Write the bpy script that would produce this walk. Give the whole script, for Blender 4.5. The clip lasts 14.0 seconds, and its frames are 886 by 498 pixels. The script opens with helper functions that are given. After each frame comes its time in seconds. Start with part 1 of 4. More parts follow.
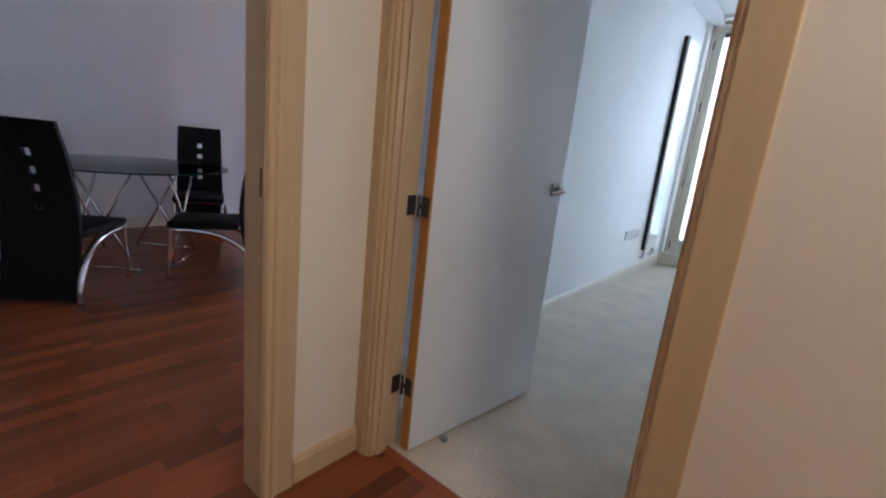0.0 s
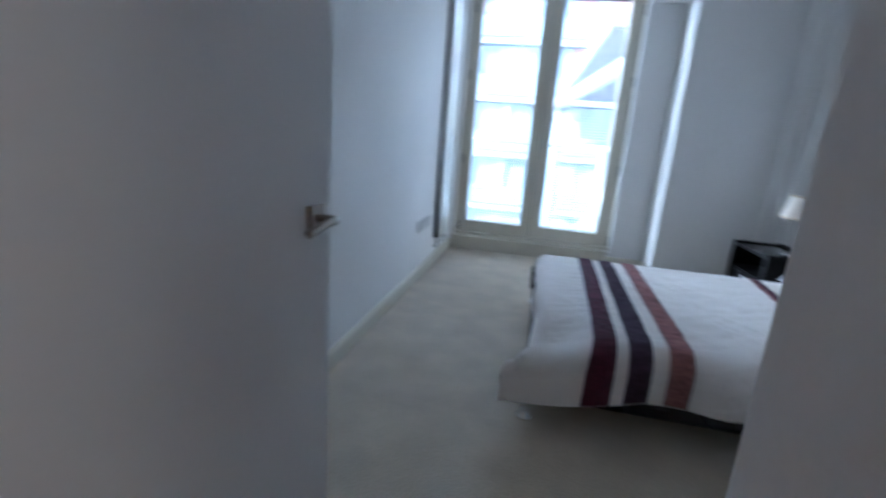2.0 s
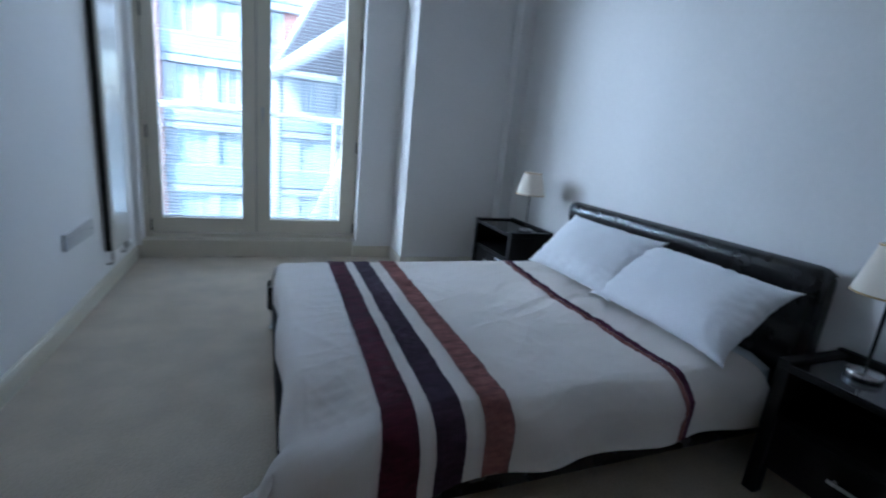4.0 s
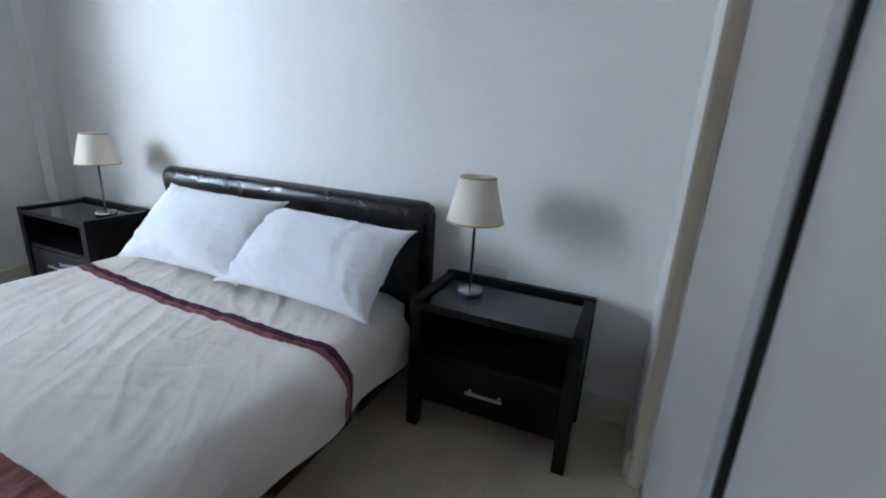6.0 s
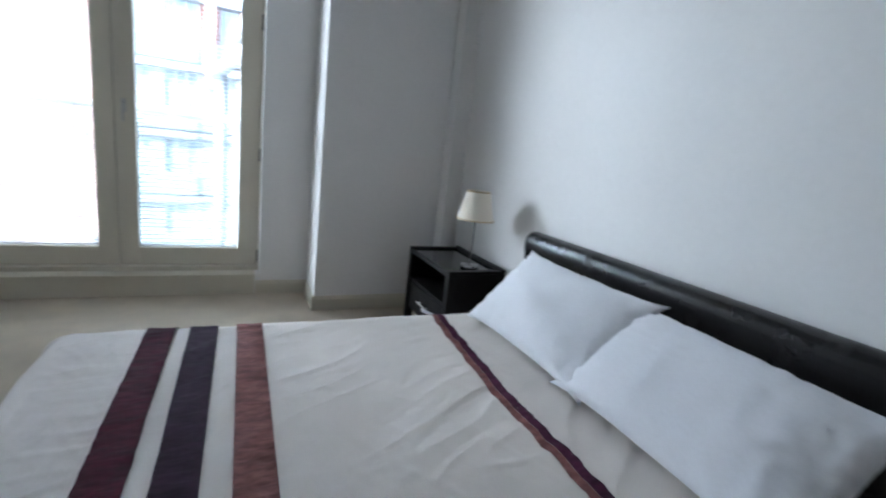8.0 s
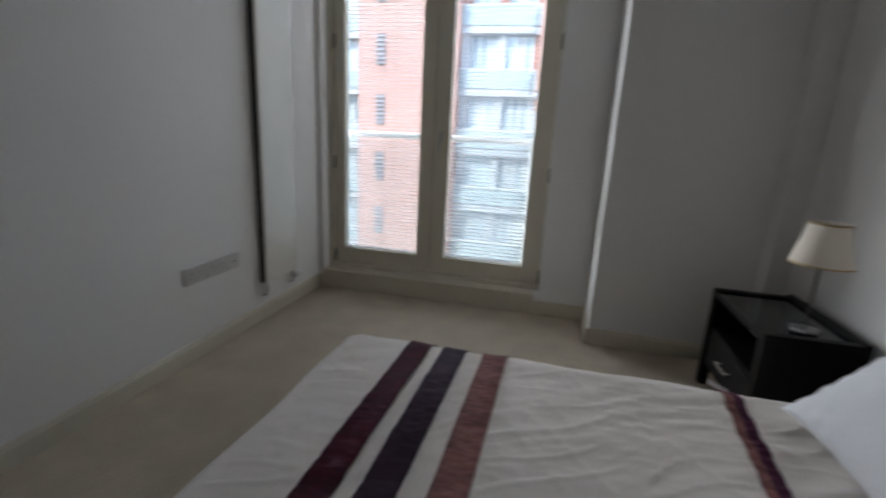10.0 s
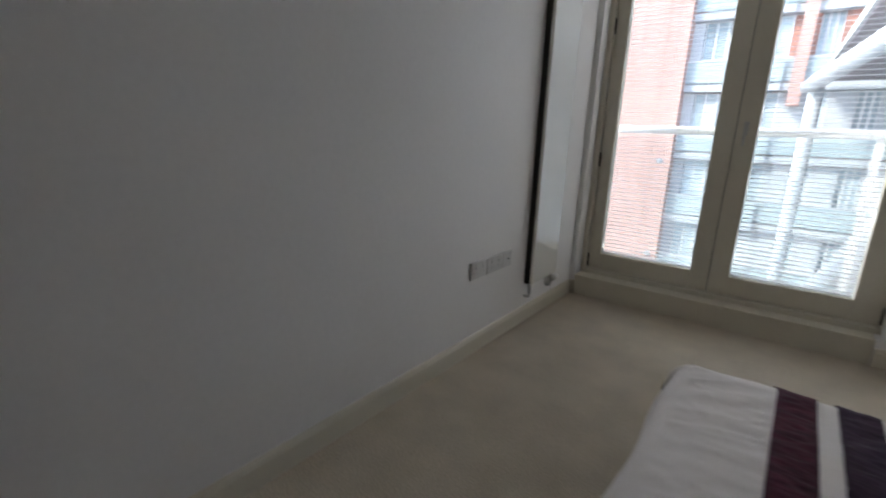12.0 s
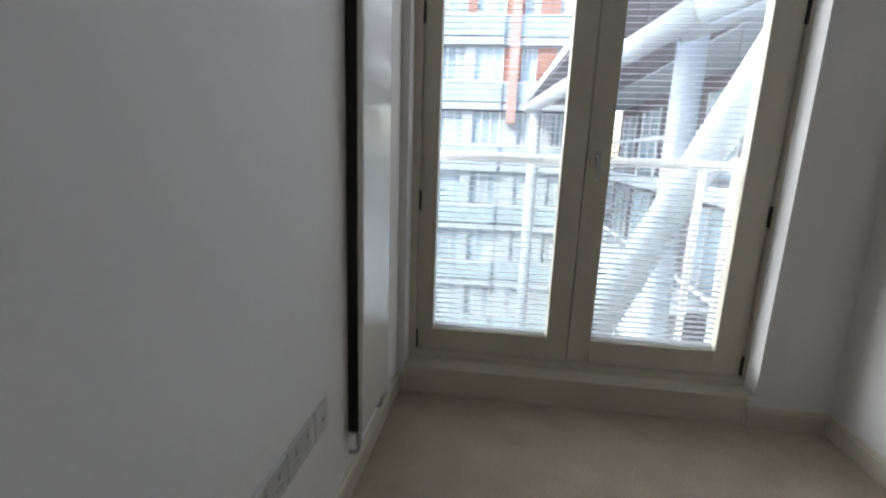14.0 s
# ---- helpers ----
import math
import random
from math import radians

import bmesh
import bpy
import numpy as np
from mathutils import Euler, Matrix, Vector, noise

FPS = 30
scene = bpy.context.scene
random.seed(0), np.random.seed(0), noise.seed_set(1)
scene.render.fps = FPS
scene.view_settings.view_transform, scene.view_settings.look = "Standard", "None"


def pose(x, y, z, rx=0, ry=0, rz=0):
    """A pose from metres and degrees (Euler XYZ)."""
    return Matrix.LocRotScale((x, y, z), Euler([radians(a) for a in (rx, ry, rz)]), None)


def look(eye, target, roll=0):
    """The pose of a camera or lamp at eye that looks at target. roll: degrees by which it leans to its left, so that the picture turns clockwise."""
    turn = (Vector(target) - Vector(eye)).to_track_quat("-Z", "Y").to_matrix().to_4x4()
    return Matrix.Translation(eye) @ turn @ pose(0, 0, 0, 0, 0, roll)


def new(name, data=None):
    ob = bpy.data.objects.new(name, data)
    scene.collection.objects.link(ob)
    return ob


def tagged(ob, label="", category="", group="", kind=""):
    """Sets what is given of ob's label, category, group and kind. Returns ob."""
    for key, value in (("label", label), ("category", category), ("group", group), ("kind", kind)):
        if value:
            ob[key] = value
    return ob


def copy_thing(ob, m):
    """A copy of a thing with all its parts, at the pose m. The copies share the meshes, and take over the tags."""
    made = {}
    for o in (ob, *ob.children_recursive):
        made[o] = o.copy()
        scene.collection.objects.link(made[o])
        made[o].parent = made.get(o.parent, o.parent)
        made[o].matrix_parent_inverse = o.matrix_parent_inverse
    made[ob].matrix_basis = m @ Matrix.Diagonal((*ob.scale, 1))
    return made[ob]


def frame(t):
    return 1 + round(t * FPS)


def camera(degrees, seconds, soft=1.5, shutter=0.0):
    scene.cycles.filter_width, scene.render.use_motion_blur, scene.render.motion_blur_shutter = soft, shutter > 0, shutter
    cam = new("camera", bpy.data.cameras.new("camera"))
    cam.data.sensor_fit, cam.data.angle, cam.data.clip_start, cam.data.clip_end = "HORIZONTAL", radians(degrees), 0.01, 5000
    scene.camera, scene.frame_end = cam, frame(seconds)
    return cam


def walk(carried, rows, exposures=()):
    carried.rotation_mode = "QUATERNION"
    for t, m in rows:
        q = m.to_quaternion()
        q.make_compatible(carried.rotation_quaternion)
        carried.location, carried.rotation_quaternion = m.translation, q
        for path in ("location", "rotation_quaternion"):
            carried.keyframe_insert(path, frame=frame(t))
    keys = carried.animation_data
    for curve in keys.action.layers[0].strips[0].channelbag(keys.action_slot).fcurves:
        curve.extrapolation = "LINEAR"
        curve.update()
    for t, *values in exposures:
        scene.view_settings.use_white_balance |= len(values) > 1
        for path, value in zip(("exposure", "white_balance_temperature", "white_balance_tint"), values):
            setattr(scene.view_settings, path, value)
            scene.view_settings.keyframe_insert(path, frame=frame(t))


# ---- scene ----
cam = camera(88.9, 14.0, soft=2.0, shutter=0.5)

PATH = [
    (0, (0.27, 0.128, 1.141), (-0.957, 1.642, 0.689), 6.1),
    (0.5, (0.136, 0.345, 1.138), (-1.087, 1.852, 0.652), 6.1),
    (1, (-0.02, 0.61, 1.159), (-0.958, 2.315, 0.696), 4.0),
    (1.5, (-0.106, 0.875, 1.18), (-0.923, 2.65, 0.755), 4.6),
    (2, (-0.168, 1.087, 1.178), (-0.556, 2.991, 0.703), 4.3),
    (2.2, (-0.194, 1.159, 1.183), (-0.254, 3.098, 0.696), 2.1),
    (4.3, (-0.159, 1.959, 1.149), (0.828, 3.629, 0.66), 4.6),
    (4.5, (-0.119, 1.981, 1.18), (1.091, 3.49, 0.668), 3.3),
    (5, (0.0, 1.994, 1.167), (1.476, 3.231, 0.627), 3.3),
    (5.5, (0.09, 2.02, 1.171), (1.652, 3.133, 0.605), 4.1),
    (6, (0.15, 2.122, 1.173), (1.916, 2.859, 0.593), 3.4),
    (6.5, (0.182, 2.27, 1.191), (1.935, 3.049, 0.624), 2.3),
    (7, (0.251, 2.397, 1.185), (1.879, 3.409, 0.615), 2.3),
    (7.5, (0.381, 2.525, 1.176), (1.653, 3.988, 0.686), 3.1),
    (7.7, (0.387, 2.555, 1.154), (1.48, 4.17, 0.713), 5.1),
    (8.8, (0.60, 2.70, 1.185), (1.0, 4.58, 0.73), 4.4),
    (9.8, (0.659, 2.826, 1.215), (0.419, 4.756, 0.751), 4.1),
    (10, (0.64, 2.815, 1.206), (0.194, 4.705, 0.725), 2.9),
    (10.5, (0.567, 2.801, 1.157), (-0.343, 4.497, 0.612), 3.8),
    (11, (0.491, 2.782, 1.148), (-0.662, 4.321, 0.599), 3.2),
    (11.5, (0.32, 2.777, 1.132), (-0.806, 4.34, 0.596), 4.2),
    (12, (0.077, 2.807, 1.118), (-1.091, 4.353, 0.623), 2.1),
    (12.5, (-0.161, 2.938, 1.125), (-1.393, 4.454, 0.693), 1.0),
    (13, (-0.398, 3.223, 1.162), (-1.38, 4.918, 0.759), 3.6),
    (13.5, (-0.562, 3.498, 1.175), (-1.015, 5.396, 0.733), 2.6),
    (14, (-0.631, 3.849, 1.218), (-0.87, 5.79, 0.8), 2.1),
]
EXPOSURES = [(0.0, 6.3, 5420, 8), (1.5, 5.78, 5150, 7), (2.2, 5.52, 5100, 8), (4.5, 4.98, 5120, 7), (5.0, 5.27, 5350, 7), (6.0, 5.75, 5720, 8), (7.0, 5.66, 5780, 8), (7.7, 5.52, 5850, 8), (8.4, 4.95, 6100, 10), (9.1, 4.45, 6400, 12), (10.0, 4.34, 6700, 13), (11.0, 4.42, 6780, 13), (12.0, 4.53, 6860, 14), (12.5, 4.64, 6840, 14), (13.5, 4.68, 6790, 13), (14.0, 4.46, 6780, 13)]
walk(cam, [(t, look(e, g, r)) for t, e, g, r in PATH], EXPOSURES)

# ---- world, sun, large lights ----
world = bpy.data.worlds.new("sky")
scene.world = world
world.use_nodes = True
wn = world.node_tree
sky = wn.nodes.new("ShaderNodeTexSky")
sky.sky_type = "NISHITA"
sky.sun_disc = False
sky.sun_elevation = radians(52)
sky.sun_rotation = radians(-40)
sky.air_density, sky.dust_density, sky.ozone_density = 1.0, 2.5, 1.0
wn.nodes["Background"].inputs[1].default_value = 0.05
wn.links.new(sky.outputs[0], wn.nodes["Background"].inputs[0])
sun = new("sun", bpy.data.lights.new("sun", "SUN"))
sun.data.energy, sun.data.angle, sun.data.color = 0.31, radians(14), (1.0, 0.95, 0.88)
sun.matrix_world = look((-20, -26, 26), (0, 0, 0))


def lamp_area(name, place, size, watts, colour):
    ob = new(name, bpy.data.lights.new(name, "AREA"))
    ob.data.shape, ob.data.size, ob.data.energy, ob.data.color = "DISK", size, watts, colour
    ob.matrix_world = pose(*place)
    return ob


WARM = (1.0, 0.86, 0.74)
lamp_area("hall_downlight_glow", (0.85, 0.72, 2.48), 0.36, 0.24, WARM)
# added area lamp, out of view, standing in for sky above the window head
sky_fill = new("window_sky_fill", bpy.data.lights.new("window_sky_fill", "AREA"))
sky_fill.data.shape, sky_fill.data.size, sky_fill.data.size_y, sky_fill.data.energy, sky_fill.data.color = "RECTANGLE", 1.6, 1.0, 2.2, (0.80, 0.90, 1.0)
sky_fill.matrix_world = look((-0.24, 6.85, 3.35), (0.1, 4.2, 0.9))
# added fill lamp for bright north-west sky, unseen past the window's side
side_fill = new("window_side_fill", bpy.data.lights.new("window_side_fill", "AREA"))
side_fill.data.shape, side_fill.data.size, side_fill.data.size_y, side_fill.data.energy, side_fill.data.color = "RECTANGLE", 8.0, 4.6, 108, (0.84, 0.92, 1.0)
side_fill.matrix_world = look((-8.5, 12.3, 3.2), (-0.2, 6.0, 1.4))
# added fill lamp for the north-east courtyard sky, brightens the radiator wall
east_fill = new("window_east_fill", bpy.data.lights.new("window_east_fill", "AREA"))
east_fill.data.shape, east_fill.data.size, east_fill.data.size_y, east_fill.data.energy, east_fill.data.color = "RECTANGLE", 2.0, 2.4, 2.7, (0.92, 0.95, 1.0)
east_fill.matrix_world = look((2.2, 8.1, 2.3), (-1.1, 4.6, 1.2))


# ---- materials ----
def material(name, base, rough=0.5, metal=0.0, vary=0.08, scale=6.0, fine=0.0, fine_scale=120.0, bump=0.0, bump_scale=200.0,
             coat=0.0, sheen=0.0, transmission=0.0, ior=1.45, stretch=(1, 1, 1), tint=None, per_object=0.0, specular=0.5):
    m = bpy.data.materials.new(name)
    m.use_nodes = True
    nt = m.node_tree
    n, l = nt.nodes, nt.links
    b = n["Principled BSDF"]
    b.inputs["Roughness"].default_value = rough
    b.inputs["Metallic"].default_value = metal
    b.inputs["Coat Weight"].default_value = coat
    b.inputs["Sheen Weight"].default_value = sheen
    b.inputs["Transmission Weight"].default_value = transmission
    b.inputs["IOR"].default_value = ior
    b.inputs["Specular IOR Level"].default_value = specular
    tc = n.new("ShaderNodeTexCoord")
    mp = n.new("ShaderNodeMapping")
    mp.inputs["Scale"].default_value = stretch
    l.new(tc.outputs["Object"], mp.inputs["Vector"])

    def noise_tex(s, detail):
        t = n.new("ShaderNodeTexNoise")
        t.inputs["Scale"].default_value, t.inputs["Detail"].default_value = s, detail
        l.new(mp.outputs["Vector"], t.inputs["Vector"])
        return t

    def ramp(fac, lo, hi, a, c):
        r = n.new("ShaderNodeMapRange")
        r.inputs["From Min"].default_value, r.inputs["From Max"].default_value = a, c
        r.inputs["To Min"].default_value, r.inputs["To Max"].default_value = lo, hi
        l.new(fac, r.inputs["Value"])
        return r.outputs["Result"]

    value = ramp(noise_tex(scale, 4).outputs["Fac"], 1 - vary, 1 + vary, 0.3, 0.7)
    if fine:
        mul = n.new("ShaderNodeMath")
        mul.operation = "MULTIPLY"
        l.new(value, mul.inputs[0])
        l.new(ramp(noise_tex(fine_scale, 3).outputs["Fac"], 1 - fine, 1 + fine, 0.3, 0.7), mul.inputs[1])
        value = mul.outputs[0]
    if per_object:
        info = n.new("ShaderNodeObjectInfo")
        mul = n.new("ShaderNodeMath")
        mul.operation = "MULTIPLY"
        l.new(value, mul.inputs[0])
        l.new(ramp(info.outputs["Random"], 1 - per_object, 1 + per_object, 0, 1), mul.inputs[1])
        value = mul.outputs[0]
    mix = n.new("ShaderNodeMix")
    mix.data_type = "RGBA"
    dark = tint or tuple(c * 0.5 for c in base)
    mix.inputs["A"].default_value = (*dark, 1)
    mix.inputs["B"].default_value = (*base, 1)
    vec = n.new("ShaderNodeVectorMath")
    vec.operation = "SCALE"
    vec.inputs[0].default_value = base
    l.new(value, vec.inputs["Scale"])
    if tint:
        l.new(ramp(noise_tex(scale * 1.7, 5).outputs["Fac"], 0, 1, 0.35, 0.65), mix.inputs["Factor"])
        vec2 = n.new("ShaderNodeVectorMath")
        vec2.operation = "SCALE"
        l.new(mix.outputs["Result"], vec2.inputs[0])
        l.new(value, vec2.inputs["Scale"])
        l.new(vec2.outputs[0], b.inputs["Base Color"])
    else:
        n.remove(mix)
        l.new(vec.outputs[0], b.inputs["Base Color"])
    if bump:
        bp = n.new("ShaderNodeBump")
        bp.inputs["Strength"].default_value = min(1.0, bump)
        bp.inputs["Distance"].default_value = 0.002
        l.new(noise_tex(bump_scale, 4).outputs["Fac"], bp.inputs["Height"])
        l.new(bp.outputs["Normal"], b.inputs["Normal"])
        l.new(ramp(noise_tex(scale * 2, 3).outputs["Fac"], rough * 0.9, min(1, rough * 1.1), 0.3, 0.7), b.inputs["Roughness"])
    return m


WALL = material("wall_paint", (0.82, 0.805, 0.785), 0.7, vary=0.022, scale=1.5, fine=0.014, fine_scale=45, bump=0.25, bump_scale=350)
HALL = material("hall_paint", (0.84, 0.745, 0.605), 0.7, vary=0.02, scale=1.5, fine=0.012, bump=0.15, bump_scale=350)
CEIL = material("ceiling_paint", (0.82, 0.82, 0.81), 0.8, vary=0.015, scale=2, bump=0.1)
TRIM = material("cream_gloss_paint", (0.66, 0.61, 0.50), 0.35, vary=0.03, scale=3, fine=0.02, bump=0.12, bump_scale=90)
BEECH = material("pale_varnished_timber", (0.62, 0.45, 0.26), 0.35, vary=0.06, scale=3, fine=0.03, fine_scale=30, bump=0.2, bump_scale=60,
                 stretch=(6, 6, 0.4), coat=0.2)
LIPPING = material("orange_timber_edge", (0.50, 0.24, 0.06), 0.4, vary=0.12, scale=4, fine=0.08, fine_scale=30, stretch=(6, 6, 0.4))
DOORM = material("door_paint", (0.74, 0.74, 0.73), 0.4, vary=0.015, scale=2, fine=0.01, bump=0.1, bump_scale=250)
# white lacquer with the carpet's warm bounce light put into its colour
WARDROBE = material("bounce_tinted_lacquer", (0.76, 0.735, 0.70), 0.38, vary=0.012, scale=2, fine=0.008, bump=0.06, bump_scale=250)
CARPET = material("cream_carpet", (0.515, 0.43, 0.315), 0.95, vary=0.11, scale=5, fine=0.20, fine_scale=150, bump=0.6, bump_scale=300, sheen=0.4,
                  specular=0.1)
PLANK = material("red_hardwood", (0.205, 0.053, 0.016), 0.34, vary=0.07, scale=1.6, fine=0.03, fine_scale=7, bump=0.02, bump_scale=30,
                 stretch=(9, 0.7, 1), per_object=0.38, coat=0.06, specular=0.32)
JOINT = material("floor_joint", (0.12, 0.035, 0.012), 0.7)
CHROME = material("chrome", (0.75, 0.75, 0.76), 0.12, metal=1.0, vary=0.03)
LAMPMETAL = material("polished_lamp_metal", (0.40, 0.40, 0.41), 0.10, metal=1.0, vary=0.05)
STEEL = material("brushed_steel", (0.55, 0.54, 0.52), 0.3, metal=1.0, vary=0.08, fine=0.1, stretch=(1, 1, 12))
BRONZE = material("dark_hinge_metal", (0.10, 0.085, 0.07), 0.4, metal=0.8, vary=0.15, scale=30)
BLACKWOOD = material("black_stained_wood", (0.006, 0.005, 0.005), 0.42, vary=0.25, scale=6, fine=0.2, fine_scale=60, bump=0.2, bump_scale=120,
                     stretch=(3, 1, 3), specular=0.22)
BLACKGLASS = material("black_glass", (0.014, 0.017, 0.019), 0.10, vary=0.02, coat=0.25)
LEATHER = material("black_leather", (0.013, 0.012, 0.013), 0.26, vary=0.2, scale=8, fine=0.1, bump=0.10, bump_scale=260, coat=0.12)
RAILHIDE = material("matt_black_hide", (0.012, 0.011, 0.012), 0.6, vary=0.2, scale=8, fine=0.1, bump=0.2, bump_scale=260, specular=0.2)
CHAIRHIDE = material("dull_black_hide", (0.010, 0.009, 0.009), 0.55, vary=0.1, scale=3, bump=0.05, bump_scale=300, specular=0.12)
LINEN = material("off_white_duvet", (0.83, 0.765, 0.70), 0.85, vary=0.03, scale=5, fine=0.03, fine_scale=300, bump=0.35, bump_scale=500, sheen=0.3)
PILLOWM = material("white_cotton", (0.84, 0.85, 0.88), 0.85, vary=0.02, scale=5, fine=0.02, bump=0.3, bump_scale=420, sheen=0.2)
BURGUNDY = material("burgundy_ruched_satin", (0.070, 0.013, 0.026), 0.75, vary=0.35, scale=22, fine=0.25, fine_scale=70, bump=1.0, bump_scale=38,
                    stretch=(0.5, 1.6, 1), specular=0.15)
PLUM = material("purple_ruched_satin", (0.080, 0.020, 0.048), 0.7, vary=0.4, scale=22, fine=0.3, fine_scale=70, bump=1.0, bump_scale=60, stretch=(0.5, 1.6, 1), specular=0.2)
NAVY = material("dark_plum_ruched_satin", (0.046, 0.024, 0.042), 0.75, vary=0.35, scale=22, fine=0.25, fine_scale=70, bump=1.0, bump_scale=38,
                stretch=(0.5, 1.6, 1), specular=0.15)
ROSE = material("dusty_rose_ruched_satin", (0.26, 0.115, 0.105), 0.75, vary=0.35, scale=22, fine=0.25, fine_scale=70, bump=1.0, bump_scale=38,
                stretch=(0.5, 1.6, 1), specular=0.15)
SHADE = material("cream_lampshade", (0.86, 0.78, 0.66), 0.8, vary=0.03, fine=0.03, fine_scale=400, bump=0.2, bump_scale=500)
GOLD = material("gold_braid", (0.50, 0.34, 0.14), 0.6, vary=0.15, scale=60)
PLASTIC = material("white_plastic", (0.72, 0.70, 0.68), 0.35, vary=0.02)
PLATE = material("grey_metal_plate", (0.58, 0.57, 0.555), 0.45, vary=0.05, scale=8, fine=0.04)
NICKEL = material("satin_nickel", (0.34, 0.30, 0.26), 0.28, metal=1.0, vary=0.1)
# near-black for places where shade in a gap or hole is painted
DARKGAP = material("shaded_gap_black", (0.008, 0.008, 0.008), 0.6)
RADW = material("radiator_enamel", (0.78, 0.76, 0.70), 0.22, vary=0.015, coat=0.15)
SLAT = material("white_slat", (0.72, 0.73, 0.74), 0.45, vary=0.02)
CORD = material("grey_cord", (0.18, 0.18, 0.19), 0.8)
RUBBER = material("grey_rubber", (0.30, 0.30, 0.29), 0.7, vary=0.1)
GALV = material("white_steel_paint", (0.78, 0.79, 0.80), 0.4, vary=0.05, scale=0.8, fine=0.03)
# white steel, its colour dimmed to keep the truss from overexposing
TRUSSW = material("dimmed_white_steel", (0.42, 0.44, 0.455), 0.45, vary=0.08, scale=0.8, fine=0.04)
SALMON = material("salmon_render", (0.62, 0.37, 0.31), 0.9, vary=0.08, scale=0.3, fine=0.05, fine_scale=8, bump=0.3, bump_scale=20)
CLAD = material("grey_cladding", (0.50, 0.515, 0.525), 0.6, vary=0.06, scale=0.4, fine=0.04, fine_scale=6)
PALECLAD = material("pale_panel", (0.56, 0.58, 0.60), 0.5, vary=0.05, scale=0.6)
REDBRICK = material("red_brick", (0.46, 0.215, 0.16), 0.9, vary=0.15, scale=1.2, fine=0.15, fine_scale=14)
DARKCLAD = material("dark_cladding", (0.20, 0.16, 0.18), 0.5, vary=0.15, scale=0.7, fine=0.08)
FARGLASS = material("far_window_glass", (0.44, 0.53, 0.57), 0.15, vary=0.2, scale=0.5, per_object=0.25)
CURTAIN = material("far_blind", (0.58, 0.62, 0.64), 0.8, vary=0.1, scale=1, per_object=0.2)
BALCGLASS = material("pale_balcony_glass", (0.46, 0.54, 0.56), 0.15, vary=0.06, scale=0.6)
ASPHALT = material("asphalt", (0.05, 0.05, 0.05), 0.9, vary=0.2, scale=1.0, fine=0.2, fine_scale=60)
CONCRETE = material("pale_concrete", (0.45, 0.45, 0.44), 0.85, vary=0.1, scale=1.0, fine=0.1, fine_scale=20)

GLASS = bpy.data.materials.new("window_glass")
GLASS.use_nodes = True
_n, _l = GLASS.node_tree.nodes, GLASS.node_tree.links
_n.remove(_n["Principled BSDF"])
_t, _g, _mx, _f = (_n.new(k) for k in ("ShaderNodeBsdfTransparent", "ShaderNodeBsdfGlossy", "ShaderNodeMixShader", "ShaderNodeFresnel"))
_t.inputs[0].default_value = (0.92, 0.945, 0.95, 1)
_g.inputs["Roughness"].default_value = 0.02
_f.inputs["IOR"].default_value = 1.35
_l.new(_f.outputs[0], _mx.inputs[0])
_l.new(_t.outputs[0], _mx.inputs[1])
_l.new(_g.outputs[0], _mx.inputs[2])
_l.new(_mx.outputs[0], _n["Material Output"].inputs[0])
TABLEGLASS = GLASS.copy()
# a noisy translucent share imitates the milky glare veil over the view
_d, _m2, _dn = (_n.new(k) for k in ("ShaderNodeBsdfTranslucent", "ShaderNodeMixShader", "ShaderNodeTexNoise"))
_dr = _n.new("ShaderNodeMapRange")
_dn.inputs["Scale"].default_value, _dn.inputs["Detail"].default_value = 2.5, 5
_dr.inputs["To Min"].default_value, _dr.inputs["To Max"].default_value = 0.004, 0.008
_d.inputs[0].default_value = (0.9, 0.93, 0.95, 1)
_l.new(_dn.outputs["Fac"], _dr.inputs["Value"])
_l.new(_dr.outputs["Result"], _m2.inputs[0])
_l.new(_mx.outputs[0], _m2.inputs[1])
_l.new(_d.outputs[0], _m2.inputs[2])
_l.new(_m2.outputs[0], _n["Material Output"].inputs[0])
TABLEGLASS.name = "table_glass"
TABLEGLASS.node_tree.nodes["Transparent BSDF"].inputs[0].default_value = (0.87, 0.94, 0.93, 1)


# ---- mesh helpers ----
def mesh_ob(name, bm, mat, parent=None, label="", smooth=False):
    me = bpy.data.meshes.new(name)
    bmesh.ops.recalc_face_normals(bm, faces=bm.faces)
    bm.to_mesh(me)
    bm.free()
    if smooth:
        for p in me.polygons:
            p.use_smooth = True
    if mat:
        me.materials.append(mat)
    ob = new(name, me)
    if parent:
        ob.parent = parent
    if label:
        ob["label"] = label
    return ob


def part(name, bm, mat, parent, label="", smooth=False):
    return mesh_ob(name, bm, mat, parent, label, smooth)


def thing(name, label, category, group="", at=None):
    ob = new(name)
    ob.empty_display_size = 0.1
    if at is not None:
        ob.matrix_world = at
    return tagged(ob, label, category, group)


def structure(name, bm, mat, label="", smooth=False):
    return tagged(mesh_ob(name, bm, mat, smooth=smooth), label, "", "", "structure")


